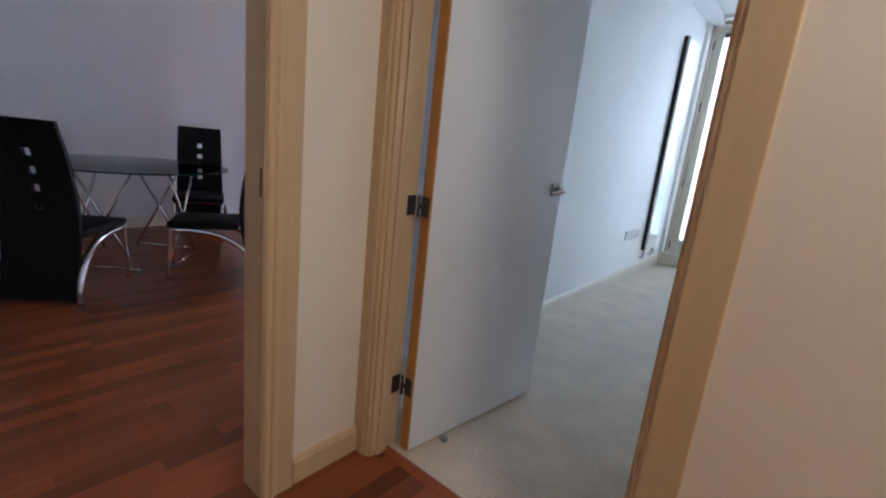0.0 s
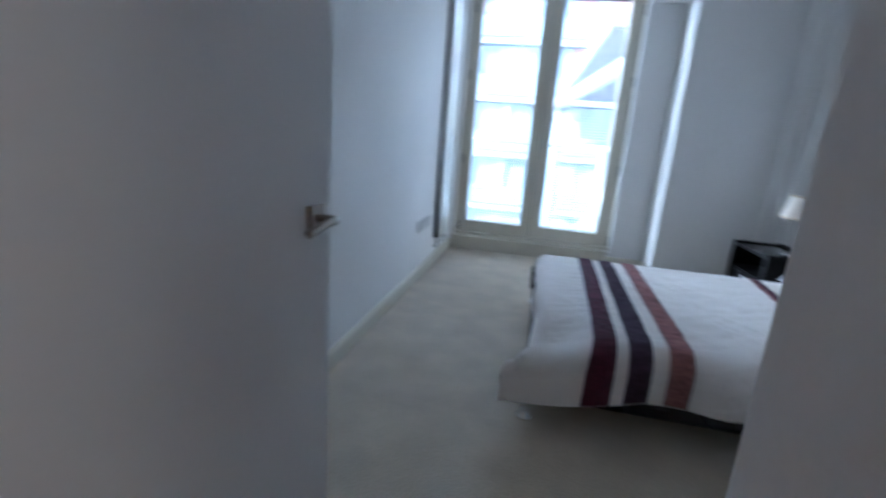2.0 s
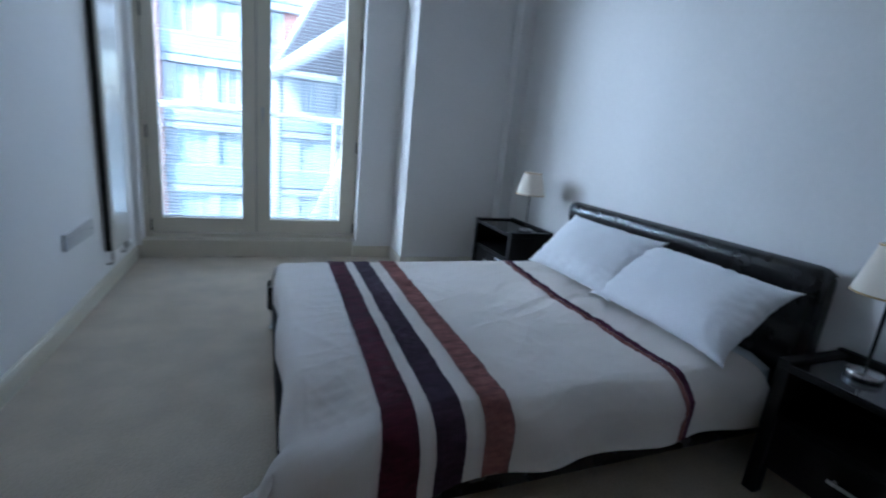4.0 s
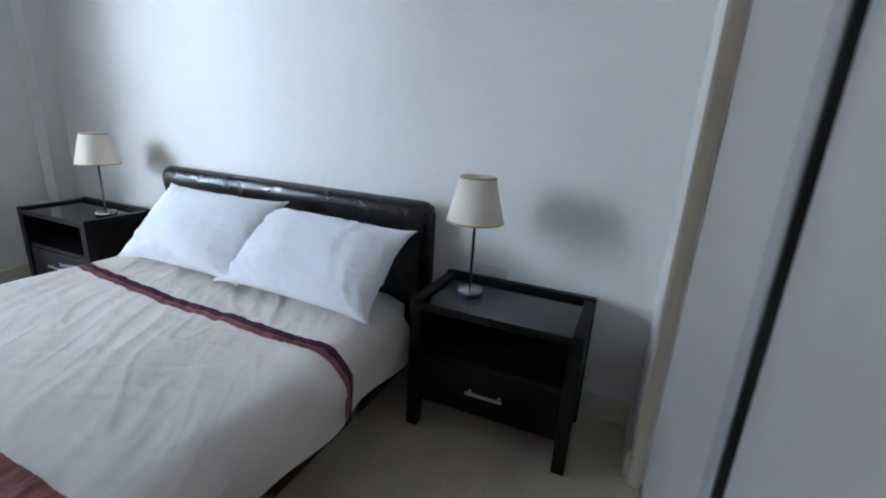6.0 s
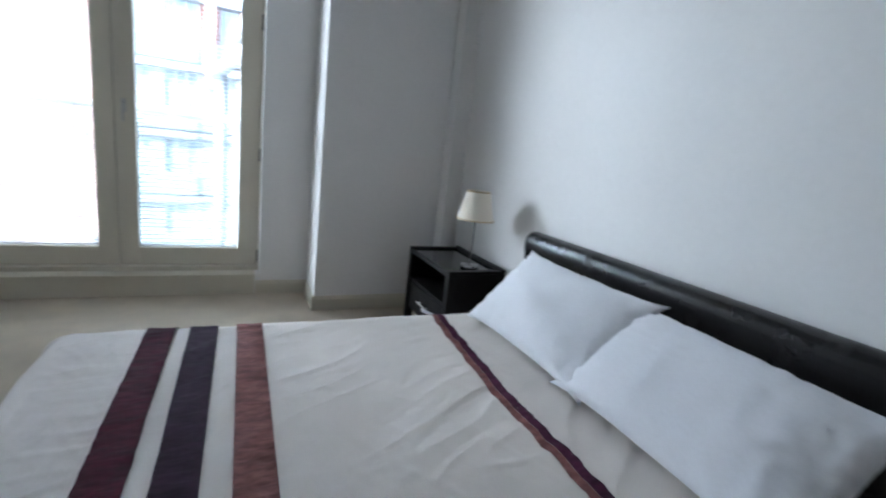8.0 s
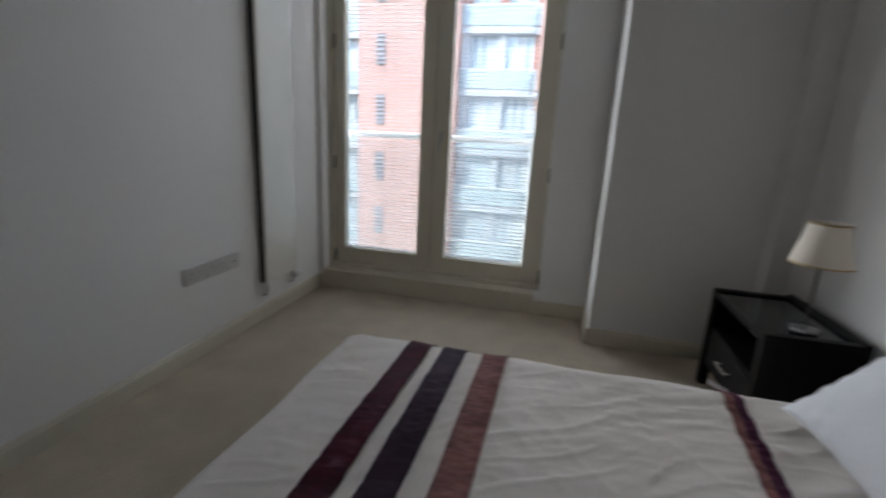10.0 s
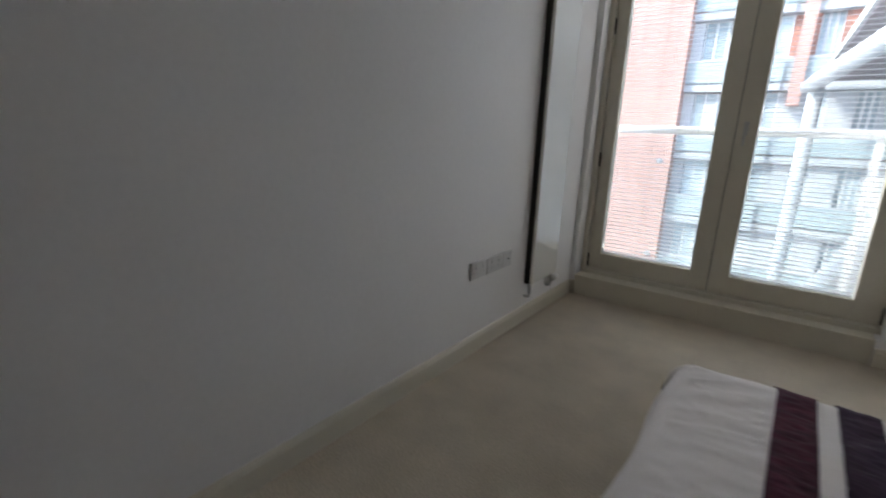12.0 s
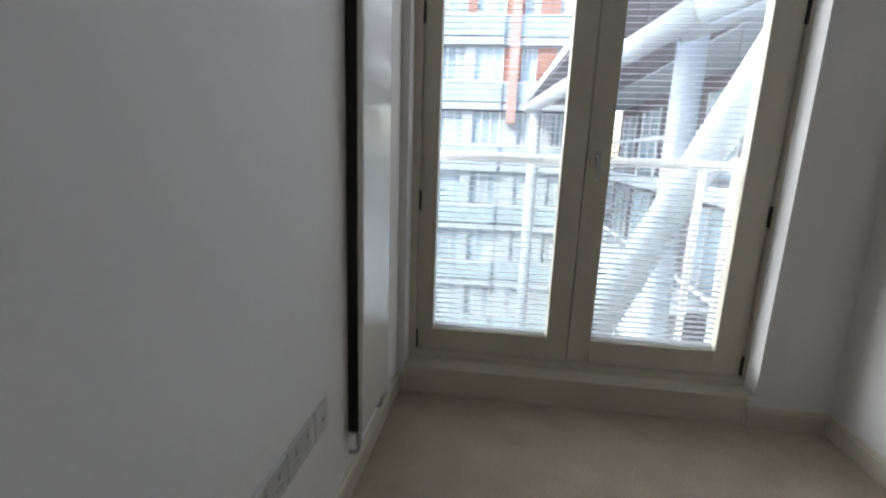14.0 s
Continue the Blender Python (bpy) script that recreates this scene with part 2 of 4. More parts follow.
def box(x0, x1, y0, y1, z0, z1, bevel=0.0, seg=2, bm=None):
    own = bm is None
    bm = bm or bmesh.new()
    b = bmesh.new() if bevel else bm
    v = [b.verts.new((x, y, z)) for x in (x0, x1) for y in (y0, y1) for z in (z0, z1)]
    for f in ((0, 1, 3, 2), (4, 6, 7, 5), (0, 4, 5, 1), (2, 3, 7, 6), (0, 2, 6, 4), (1, 5, 7, 3)):
        b.faces.new([v[i] for i in f])
    if bevel:
        bmesh.ops.bevel(b, geom=list(b.edges), offset=bevel, segments=seg, profile=0.5, affect="EDGES")
        if own:
            bm.free()
            return b
        me = bpy.data.meshes.new("tmp")
        b.to_mesh(me)
        b.free()
        bm.from_mesh(me)
        bpy.data.meshes.remove(me)
    return bm


def boxes(*spans, bevel=0.0):
    bm = bmesh.new()
    for s in spans:
        box(*s, bevel=bevel, bm=bm)
    return bm


def cyl(r0, r1, z0, z1, n=24, x=0.0, y=0.0, bm=None, caps=True):
    bm = bm or bmesh.new()
    ring = []
    for r, z in ((r0, z0), (r1, z1)):
        ring.append([bm.verts.new((x + r * math.cos(2 * math.pi * i / n), y + r * math.sin(2 * math.pi * i / n), z)) for i in range(n)])
    for i in range(n):
        bm.faces.new((ring[0][i], ring[0][(i + 1) % n], ring[1][(i + 1) % n], ring[1][i]))
    if caps:
        bm.faces.new(ring[0][::-1])
        bm.faces.new(ring[1])
    return bm


def lathe(profile, n=32, bm=None, closed=False):
    bm = bm or bmesh.new()
    rings = [[bm.verts.new((r * math.cos(2 * math.pi * i / n), r * math.sin(2 * math.pi * i / n), z)) for i in range(n)] for r, z in profile]
    for a, b in zip(rings, rings[1:]):
        for i in range(n):
            bm.faces.new((a[i], a[(i + 1) % n], b[(i + 1) % n], b[i]))
    if closed:
        bm.faces.new(rings[0][::-1])
        bm.faces.new(rings[-1])
    return bm


def tube(points, r, n=10, bm=None, r_end=None):
    """A round bar along a line of points."""
    bm = bm or bmesh.new()
    pts = [Vector(p) for p in points]
    rings = []
    for i, p in enumerate(pts):
        d = (pts[min(i + 1, len(pts) - 1)] - pts[max(i - 1, 0)]).normalized()
        u = d.cross(Vector((0.13, 0.29, 0.95))).normalized()
        w = d.cross(u)
        k = r if r_end is None else r + (r_end - r) * i / (len(pts) - 1)
        rings.append([bm.verts.new(p + k * (u * math.cos(2 * math.pi * j / n) + w * math.sin(2 * math.pi * j / n))) for j in range(n)])
    for a, b in zip(rings, rings[1:]):
        for j in range(n):
            bm.faces.new((a[j], a[(j + 1) % n], b[(j + 1) % n], b[j]))
    bm.faces.new(rings[0][::-1])
    bm.faces.new(rings[-1])
    return bm


def extrude_profile(points, axis, a, b, bm=None):
    """A closed outline in the two other axes, drawn out along axis from a to b."""
    bm = bm or bmesh.new()

    def at(p, t):
        c = list(p)
        c.insert("xyz".index(axis), t)
        return bm.verts.new(c)

    lo, hi = [at(p, a) for p in points], [at(p, b) for p in points]
    k = len(points)
    for i in range(k):
        bm.faces.new((lo[i], lo[(i + 1) % k], hi[(i + 1) % k], hi[i]))
    bm.faces.new(lo[::-1])
    bm.faces.new(hi)
    return bm


def curve_between(pts, steps=8):
    """Catmull-Rom through the points."""
    p = [Vector(q) for q in pts]
    p = [p[0] * 2 - p[1]] + p + [p[-1] * 2 - p[-2]]
    out = []
    for i in range(1, len(p) - 2):
        for s in range(steps):
            t = s / steps
            out.append(0.5 * (2 * p[i] + (p[i + 1] - p[i - 1]) * t + (2 * p[i - 1] - 5 * p[i] + 4 * p[i + 1] - p[i + 2]) * t * t
                              + (3 * p[i] - p[i - 1] - 3 * p[i + 1] + p[i + 2]) * t ** 3))
    out.append(p[-2])
    return out


# ---- the large structure ----
XL, XR = -1.11, 1.90          # bedroom side walls
YD, YB = 1.13, 1.25           # wall with the door: hall face, bedroom face
YW, YN = 5.957, 5.58          # window wall, and the nib beside it
XN = 0.94                     # nib's side
ZC = 2.78                     # bedroom ceiling
OX0, OX1, OZ = -1.07, 0.61, 2.74   # window opening
HX = -0.86                    # hall's side wall
ZH = 2.52                     # hall ceiling
DX = -4.95                    # dining room's far wall
DY0, DY1 = -1.9, 5.957        # dining room
LX0, LX1 = -0.776, 0.082      # door lining, clear
DOORH = 2.04

structure("floor", box(-1.21, 2.0, 1.205, 6.3, -0.12, 0.0), CARPET, "cream cut-pile carpet across the bedroom")
structure("wall_west", box(-1.21, XL, 1.25, 6.30, 0, 2.90), WALL, "white painted bedroom wall with a radiator")
structure("wall_east", box(XR, 2.0, 1.13, 6.30, 0, 2.90), WALL, "white painted wall behind the bed")
structure("wall_north", boxes((XL, OX0, YW, 6.30, 0, 2.90), (OX0, OX1, YW, 6.30, OZ, 2.90), (OX1, XN, YW, 6.30, 0, 2.90),
                              (OX0, OX1, 6.06, 6.30, 0, 0.14), (0.581, OX1, YW, 6.06, 0, 0.145)), WALL, "white painted wall round the french window")
structure("wall_nib", box(XN, XR, YN, 6.30, 0, 2.90), WALL, "white painted nib wall beside the window recess")
structure("niche_head", box(OX1 + 0.04, XN, YN + 0.01, YW, 2.52, ZC), WALL, "white painted bulkhead over the window niche")
structure("wall_boxing", box(1.785, XR, 5.47, YN, 0, ZC), WALL, "white boxed-in pipe in the corner")
structure("ceiling", box(-1.21, 2.0, 1.13, 6.30, ZC, 2.92), CEIL, "plain white bedroom ceiling")
# wall between hall and bedroom, door opening cut through
structure("wall_south", boxes((-1.21, LX0 - 0.03, YD, YB, 0, 2.90), (LX0 - 0.03, LX1 + 0.03, YD, YB, DOORH + 0.03, 2.90),
                              (LX1 + 0.03, 2.0, YD, YB, 0, 2.90)), HALL, "painted wall round the bedroom door")
structure("wall_entry", box(0.147, 0.247, YB, 1.72, 0, ZC), WALL, "white painted end wall of the wardrobe recess")
structure("wall_wardrobe_return", box(1.60, XR, 1.25, 1.984, 0, ZC), WALL, "white painted return beside the wardrobe")

# hall and dining room
structure("floor_hall", box(-5.1, 2.0, -2.0, 1.205, -0.12, -0.012), JOINT, "hardwood strip floor")
structure("floor_dining", box(-5.1, -1.21, 1.205, 6.3, -0.12, -0.012), JOINT, "hardwood strip floor")
OY0, OY1 = -0.15, 0.75
structure("wall_hall", boxes((-0.96, HX, OY1 + 0.02, YD, 0, 2.60), (-0.96, HX, OY0 - 0.02, OY1 + 0.02, DOORH + 0.03, 2.60),
                             (-0.96, HX, -2.0, OY0 - 0.02, 0, 2.60)), HALL, "cream painted hall wall beside the dining room opening")
structure("wall_hall_south", box(-0.96, 2.0, -1.4, -1.3, 0, 2.60), HALL, "cream painted hall wall")
structure("wall_hall_east", box(1.9, 2.0, -1.3, 1.13, 0, 2.60), HALL, "cream painted hall wall")
structure("ceiling_hall", box(-0.96, 2.0, -1.4, 1.13, ZH, 2.62), CEIL, "white hall ceiling")
structure("wall_dining_west", box(-5.05, DX, DY0, 6.30, 0, 2.90), WALL, "white painted dining room wall")
structure("wall_dining_south", box(-5.05, -0.96, -2.0, DY0, 0, 2.90), WALL, "white painted dining room wall")
structure("wall_dining_north", boxes((-5.05, -4.3, YW, 6.2, 0, 2.90), (-4.3, -3.55, YW, 6.2, 2.5, 2.90), (-3.55, -1.22, YW, 6.2, 0, 2.90)), WALL,
          "white painted dining room wall with a window")
structure("wall_dining_east", box(-1.22, -1.21, 1.13, 6.2, 0, 2.90), WALL, "white painted dining room wall")
structure("ceiling_dining", box(-5.05, -0.96, -2.0, 6.3, 2.70, 2.82), CEIL, "white dining room ceiling")
structure("window_2", boxes((-4.3, -4.23, 6.0, 6.06, 0, 2.5), (-3.62, -3.55, 6.0, 6.06, 0, 2.5), (-4.23, -3.62, 6.0, 6.06, 0, 0.08), (-4.23, -3.62, 6.0, 6.06, 2.42, 2.5)), TRIM, "cream timber window frame")


# skirting boards: a moulded outline drawn out along each wall
def skirting(name, axis, a, b, at, side, h=0.10, t=0.016, mat=TRIM):
    prof = [(0, 0), (t, 0), (t, h * 0.78), (t * 0.75, h * 0.86), (t * 0.75, h * 0.92), (t * 0.35, h), (0, h)]
    pts = [(at + side * p, z) for p, z in prof]
    return structure(name, extrude_profile(pts, axis, a, b), mat, "painted moulded skirting board")


skirting("baseboard", "y", 1.25, YW - 0.016, XL, 1)
skirting("baseboard", "x", 0.584, XN, YW, -1)
skirting("baseboard", "y", YN - 0.016, YW - 0.016, XN, -1)
skirting("baseboard", "x", XN - 0.016, 1.785, YN, -1)
skirting("baseboard", "y", 1.984, 5.47, XR, -1)
skirting("baseboard", "x", 1.605, XR - 0.016, 1.984, 1)
skirting("baseboard", "y", YB, 1.72, 0.147, -1)
skirting("baseboard", "y", 0.853, YD, HX, 1, mat=BEECH)
skirting("baseboard", "x", LX1 + 0.14, 1.9, YD, -1, mat=BEECH)
skirting("baseboard", "y", DY0, YW, DX, 1)
structure("trim", box(XL, OX0 + 0.004, YW - 0.014, YW, 0.0, 0.10), TRIM, "painted skirting block")
# boxed plinth under the french window
structure("window_plinth", boxes((OX0, 0.58, YW, 6.06, 0, 0.125), (OX0, 0.58, YW - 0.008, 6.06, 0.125, 0.145), bevel=0.003), TRIM,
          "cream painted plinth under the french window")
PLANK_FAR = PLANK.copy()
PLANK_FAR.name = "red_hardwood_far"
for nd in PLANK_FAR.node_tree.nodes:
    if nd.type == "OBJECT_INFO":
        geo = PLANK_FAR.node_tree.nodes.new("ShaderNodeNewGeometry")
        for lk in list(nd.outputs["Random"].links):
            PLANK_FAR.node_tree.links.new(geo.outputs["Random Per Island"], lk.to_socket)
TRUSS = [
    ("tube", (0.0, 16.8, 2.47), (1.32, 9.15, 2.77), 0.165),
    ("tube", (1.32, 9.15, 2.77), (2.42, 6.9, 3.02), 0.165),
    ("tube", (0.25, 8.46, -0.89), (1.97, 8.46, 2.84), 0.172),
    ("column", (0.16, 16.5, -13), (0.16, 16.5, 2.45), 0.15),
    ("column", (1.75, 10.6, -13), (1.75, 10.6, 3.4), 0.19),
    ("brace", (1.36, 9.9, 2.66), (2.99, 9.9, 3.26), 0.09),
]
STRIP = material("greige_strip", (0.42, 0.36, 0.28), 0.4, vary=0.06, scale=3, fine=0.04, stretch=(5, 5, 0.5))

# ---- joinery: door, linings, architraves ----
structure("door_lining", boxes((LX0 - 0.03, LX0, YD - 0.004, YB + 0.002, 0, DOORH + 0.03), (LX0, LX0 + 0.010, YD + 0.02, YD + 0.065, 0, DOORH), bevel=0.002),
          BEECH, "pale varnished timber door lining")
structure("door_lining", boxes((LX1, LX1 + 0.03, YD - 0.004, YB + 0.002, 0, DOORH + 0.03), (LX1 - 0.012, LX1, YD + 0.02, YD + 0.065, 0, DOORH), bevel=0.002),
          BEECH, "pale varnished timber door lining")
structure("door_lining", box(LX0, LX1, YD - 0.004, YB + 0.002, DOORH, DOORH + 0.03, bevel=0.002), BEECH, "pale varnished timber door lining")


def architrave_profile(w, t):
    """Moulded outline: across the width, and out from the wall."""
    return [(0, 0), (0, t * 0.55), (w * 0.06, t * 0.75), (w * 0.16, t * 0.75), (w * 0.2, t * 0.6), (w * 0.27, t * 0.95), (w * 0.38, t), (w * 0.44, t * 0.85),
            (w * 0.9, t * 0.92), (w, t * 0.8), (w, 0)]


def architrave(axis_across, at0, sign, face, out, z1, name="trim", w=0.085, t=0.02, mat=None):
    mat = mat or BEECH
    pts = []
    for a, o in architrave_profile(w, t):
        p = (at0 + sign * a, face + out * o)
        pts.append(p if axis_across == "x" else p[::-1])
    return structure(name, extrude_profile(pts, "z", 0, z1), mat, "pale varnished moulded timber architrave")


architrave("x", LX0 - 0.012, -1, YD, -1, DOORH + 0.1)
structure("trim", box(LX1 + 0.010, LX1 + 0.095, YD - 0.009, YD, 0, DOORH + 0.1, bevel=0.004), BEECH, "pale varnished plain timber architrave")
architrave("x", LX0 - 0.012, -1, YB, 1, DOORH + 0.1, mat=TRIM)
architrave("x", LX1 + 0.014, 1, YB, 1, DOORH + 0.1, w=0.08, mat=TRIM)
architrave("y", OY1 - 0.002, 1, HX, 1, DOORH + 0.1, w=0.10, t=0.022)
for a, b, z0, z1 in ((OY1 - 0.005, OY1 + 0.02, 0, DOORH + 0.03), (OY0 - 0.02, OY0 + 0.005, 0, DOORH + 0.03), (OY0 + 0.005, OY1 - 0.005, DOORH, DOORH + 0.03)):
    structure("door_lining", box(-0.964, HX + 0.004, a, b, z0, z1, bevel=0.002), BEECH, "pale varnished timber opening lining")
structure("strike_plate", boxes((-0.878, -0.868, OY1 - 0.0072, OY1 - 0.005, 0.95, 1.03), bevel=0.001), BRONZE, "dark metal strike plate")
structure("threshold", extrude_profile([(1.175, 0.0), (1.18, 0.006), (1.2, 0.009), (1.215, 0.007), (1.22, 0.0)], "x", LX0, LX1), PLANK,
          "red hardwood threshold strip between carpet and boards")

door = thing("bedroom_door", "white painted flush door standing open, orange timber lipping", "door", at=pose(-0.744, 1.243, 0, 0, 0, 83.3))
LW, LT = 0.762, 0.044
part("leaf", box(0.006, LW - 0.006, -LT, 0.0, 0.012, DOORH - 0.006, bevel=0.002), DOORM, door)
part("edge_lipping", box(0.0, 0.006, -LT, 0.0, 0.012, DOORH - 0.006), LIPPING, door, "orange timber lipping on the hinge edge")
part("edge_lipping", box(LW - 0.006, LW, -LT, 0.0, 0.012, DOORH - 0.006), DOORM, door)
for hz in (0.265, 0.930, 1.80):
    hg = part("hinge", box(-0.003, 0.0005, -LT + 0.006, -0.001, hz - 0.034, hz + 0.034, bevel=0.001), BRONZE, door, "dark metal butt hinge")
    part("knuckle", cyl(0.006, 0.006, hz - 0.036, hz + 0.036, 12, -0.006, 0.010), BRONZE, hg, smooth=True)
    part("arm", box(-0.006, -0.002, -0.004, 0.016, hz - 0.010, hz + 0.010), BRONZE, hg)
    structure("hinge_plate", box(LX0 - 0.0005, LX0 + 0.003, 1.205, 1.243, hz - 0.034, hz + 0.034, bevel=0.001), BRONZE, "dark metal hinge leaf on the lining")


def lever_handle(parent, x, z, side):
    """Round rose, neck, and a bar that turns back towards the hinge."""
    y0 = -LT if side < 0 else 0.0
    lh = part("rose", boxes((x - 0.026, x + 0.026, min(y0, y0 + side * 0.009), max(y0, y0 + side * 0.009), z - 0.026, z + 0.026), bevel=0.002), NICKEL, parent,
              "square brushed steel rose")
    pts = curve_between([(x, y0 + side * 0.005, z), (x, y0 + side * 0.04, z), (x - 0.012, y0 + side * 0.055, z), (x - 0.05, y0 + side * 0.058, z - 0.001),
                         (x - 0.098, y0 + side * 0.055, z - 0.014)])
    part("lever", tube(pts, 0.0085, 12), NICKEL, lh, "brushed steel lever", smooth=True)


lever_handle(door, 0.705, 1.0, -1)
lever_handle(door, 0.705, 1.0, 1)
part("latch_plate", box(LW, LW + 0.0015, -0.033, -0.011, 0.94, 1.06), STEEL, door)

stop = thing("door_stop", "small grey rubber door stop on the carpet under the door", "door stop", at=pose(-0.66, 1.40, 0))
part("wedge", boxes((-0.012, 0.020, -0.012, 0.012, 0.0, 0.026), bevel=0.008), RUBBER, stop)

# ---- french window ----
FY0, FY1 = 6.095, 6.165
structure("window_frame", boxes((OX0, OX0 + 0.035, 6.06, 6.18, 0.14, OZ), (OX1 - 0.005, OX1 + 0.03, 6.06, 6.18, 0.14, OZ),
                                (OX0 + 0.035, OX1 - 0.005, 6.06, 6.18, OZ - 0.035, OZ), (OX0 + 0.035, OX1 - 0.005, 6.06, 6.18, 0.14, 0.175), bevel=0.003),
          TRIM, "cream painted timber outer frame of the french window")
GZ0, GZ1 = 0.30, 2.63


def window_leaf(name, x0, g0, g1, x1):
    w = thing(name, "cream painted glazed casement with a white blind between its panes, closed", "window", "leaves of the french window")
    w["kind"] = "structure"
    part("stile", box(x0, g0, FY0, FY1, 0.18, OZ - 0.04, bevel=0.004), TRIM, w)
    part("stile", box(g1, x1, FY0, FY1, 0.18, OZ - 0.04, bevel=0.004), TRIM, w)
    part("rail", box(g0, g1, FY0 + 0.001, FY1 - 0.001, 0.18, GZ0, bevel=0.004), TRIM, w)
    part("rail", box(g0, g1, FY0 + 0.001, FY1 - 0.001, GZ1, OZ - 0.04, bevel=0.004), TRIM, w)
    for y in (FY0 + 0.012, FY1 - 0.012):
        pane = part("pane", box(g0 - 0.005, g1 + 0.005, y - 0.002, y + 0.002, GZ0 - 0.005, GZ1 + 0.005), GLASS, w, "clear glass pane")
        pane.visible_shadow = False
    bl = part("blind", box(g0 + 0.003, g1 - 0.003, 6.117, 6.145, GZ1 - 0.045, GZ1 - 0.002, bevel=0.003), material("blind_headrail", (0.16, 0.16, 0.17), 0.5), w,
              "grey headrail of the blind")
    part("bottom_rail", box(g0 + 0.004, g1 - 0.004, 6.122, 6.140, GZ0 + 0.004, GZ0 + 0.016, bevel=0.003), SLAT, bl)
    for f in (0.16, 0.5, 0.84):
        part("cord", cyl(0.0012, 0.0012, GZ0 + 0.01, GZ1 - 0.04, 6, g0 + (g1 - g0) * f, 6.1305), CORD, bl)
    return w, bl, g0, g1


leaves = [window_leaf("window_1", OX0 + 0.037, -0.947, -0.352, -0.243), window_leaf("window_1", -0.239, -0.129, 0.469, OX1 - 0.007)]
# black strip paints the dark gap line between the two leaves
structure("trim", box(-0.2428, -0.2392, FY0 + 0.02, FY1 - 0.01, 0.18, OZ - 0.04), DARKGAP, "black strip painting the shaded gap where the leaves meet")
wh = part("handle", boxes((-0.203, -0.177, FY0 - 0.008, FY0, 1.17, 1.25), bevel=0.003), STEEL, leaves[1][0], "small steel espagnolette handle")
part("lever", tube(curve_between([(-0.19, FY0 - 0.005, 1.225), (-0.19, FY0 - 0.04, 1.225), (-0.19, FY0 - 0.047, 1.20), (-0.19, FY0 - 0.045, 1.11)]), 0.007, 10),
     STEEL, wh, smooth=True)
for hx in (OX0 + 0.033, OX1 - 0.003):
    for hz in (0.24, 0.98, 1.85, 2.5):
        hg = part("hinge", box(hx - 0.012, hx + 0.012, FY0 - 0.003, FY0 + 0.0005, hz - 0.045, hz + 0.045), BRONZE, leaves[0 if hx < 0 else 1][0], "dark metal hinge")
        part("knuckle", cyl(0.008, 0.008, hz - 0.05, hz + 0.05, 10, hx, FY0 - 0.006), BRONZE, hg, smooth=True)

# blind slats: one thin bowed strip each
for w, bl, g0, g1 in leaves:
    bm = bmesh.new()
    half, tilt = 0.0105, radians(5 if g0 < -0.5 else 13)
    rows = []
    for i in range(4):
        q = -1 + 2 * i / 3
        y, z = q * half, 0.0018 * (1 - q * q)
        y, z = y * math.cos(tilt) - z * math.sin(tilt), y * math.sin(tilt) + z * math.cos(tilt)
        rows.append([bm.verts.new((x, y, z)) for x in (g0 + 0.006, g1 - 0.006)])
    for a, b in zip(rows, rows[1:]):
        bm.faces.new((a[0], a[1], b[1], b[0]))
    first = part("slat", bm, SLAT, bl, "thin white slat")
    count = 84
    for k in range(count):
        s = first if k == 0 else new("slat", first.data)
        s.parent = bl
        s.location = (0, 6.1305, GZ0 + 0.026 + k * (GZ1 - GZ0 - 0.08) / (count - 1))
        s.rotation_euler = (radians(random.uniform(-1.5, 1.5)), 0, 0)

# ---- radiator ----
rad = thing("radiator", "tall flat white enamelled radiator on the wall", "radiator")
RY0, RY1, RZ0, RZ1 = 5.205, 5.55, 0.255, 2.40
part("panel", box(-1.072, -1.052, RY0, RY1, RZ0, RZ1, bevel=0.006, seg=3), RADW, rad, "glossy white front panel")
# black box stands for the shade between panel and wall
part("back", box(-1.108, -1.074, RY0 + 0.004, RY1 - 0.004, RZ0 - 0.005, RZ1 + 0.005), DARKGAP, rad, "black box painting the shade behind the panel")
for ry in (RY0 + 0.02, RY1 - 0.02):
    pv = part("valve", tube([(-1.075, ry, RZ0), (-1.075, ry, RZ0 - 0.06)], 0.011, 10), STEEL, rad, "metal pipe and valve", smooth=True)
    part("pipe", tube(curve_between([(-1.075, ry, RZ0 - 0.05), (-1.075, ry, RZ0 - 0.075), (-1.085, ry, RZ0 - 0.09), (-1.112, ry, RZ0 - 0.092)]), 0.0075, 8),
         STEEL, pv, smooth=True)
part("thermostat_head", tube([(-1.075, RY1 + 0.0, RZ0 - 0.05), (-1.075, RY1 + 0.07, RZ0 - 0.045)], 0.019, 16), PLASTIC, rad, "white plastic valve head", smooth=True)

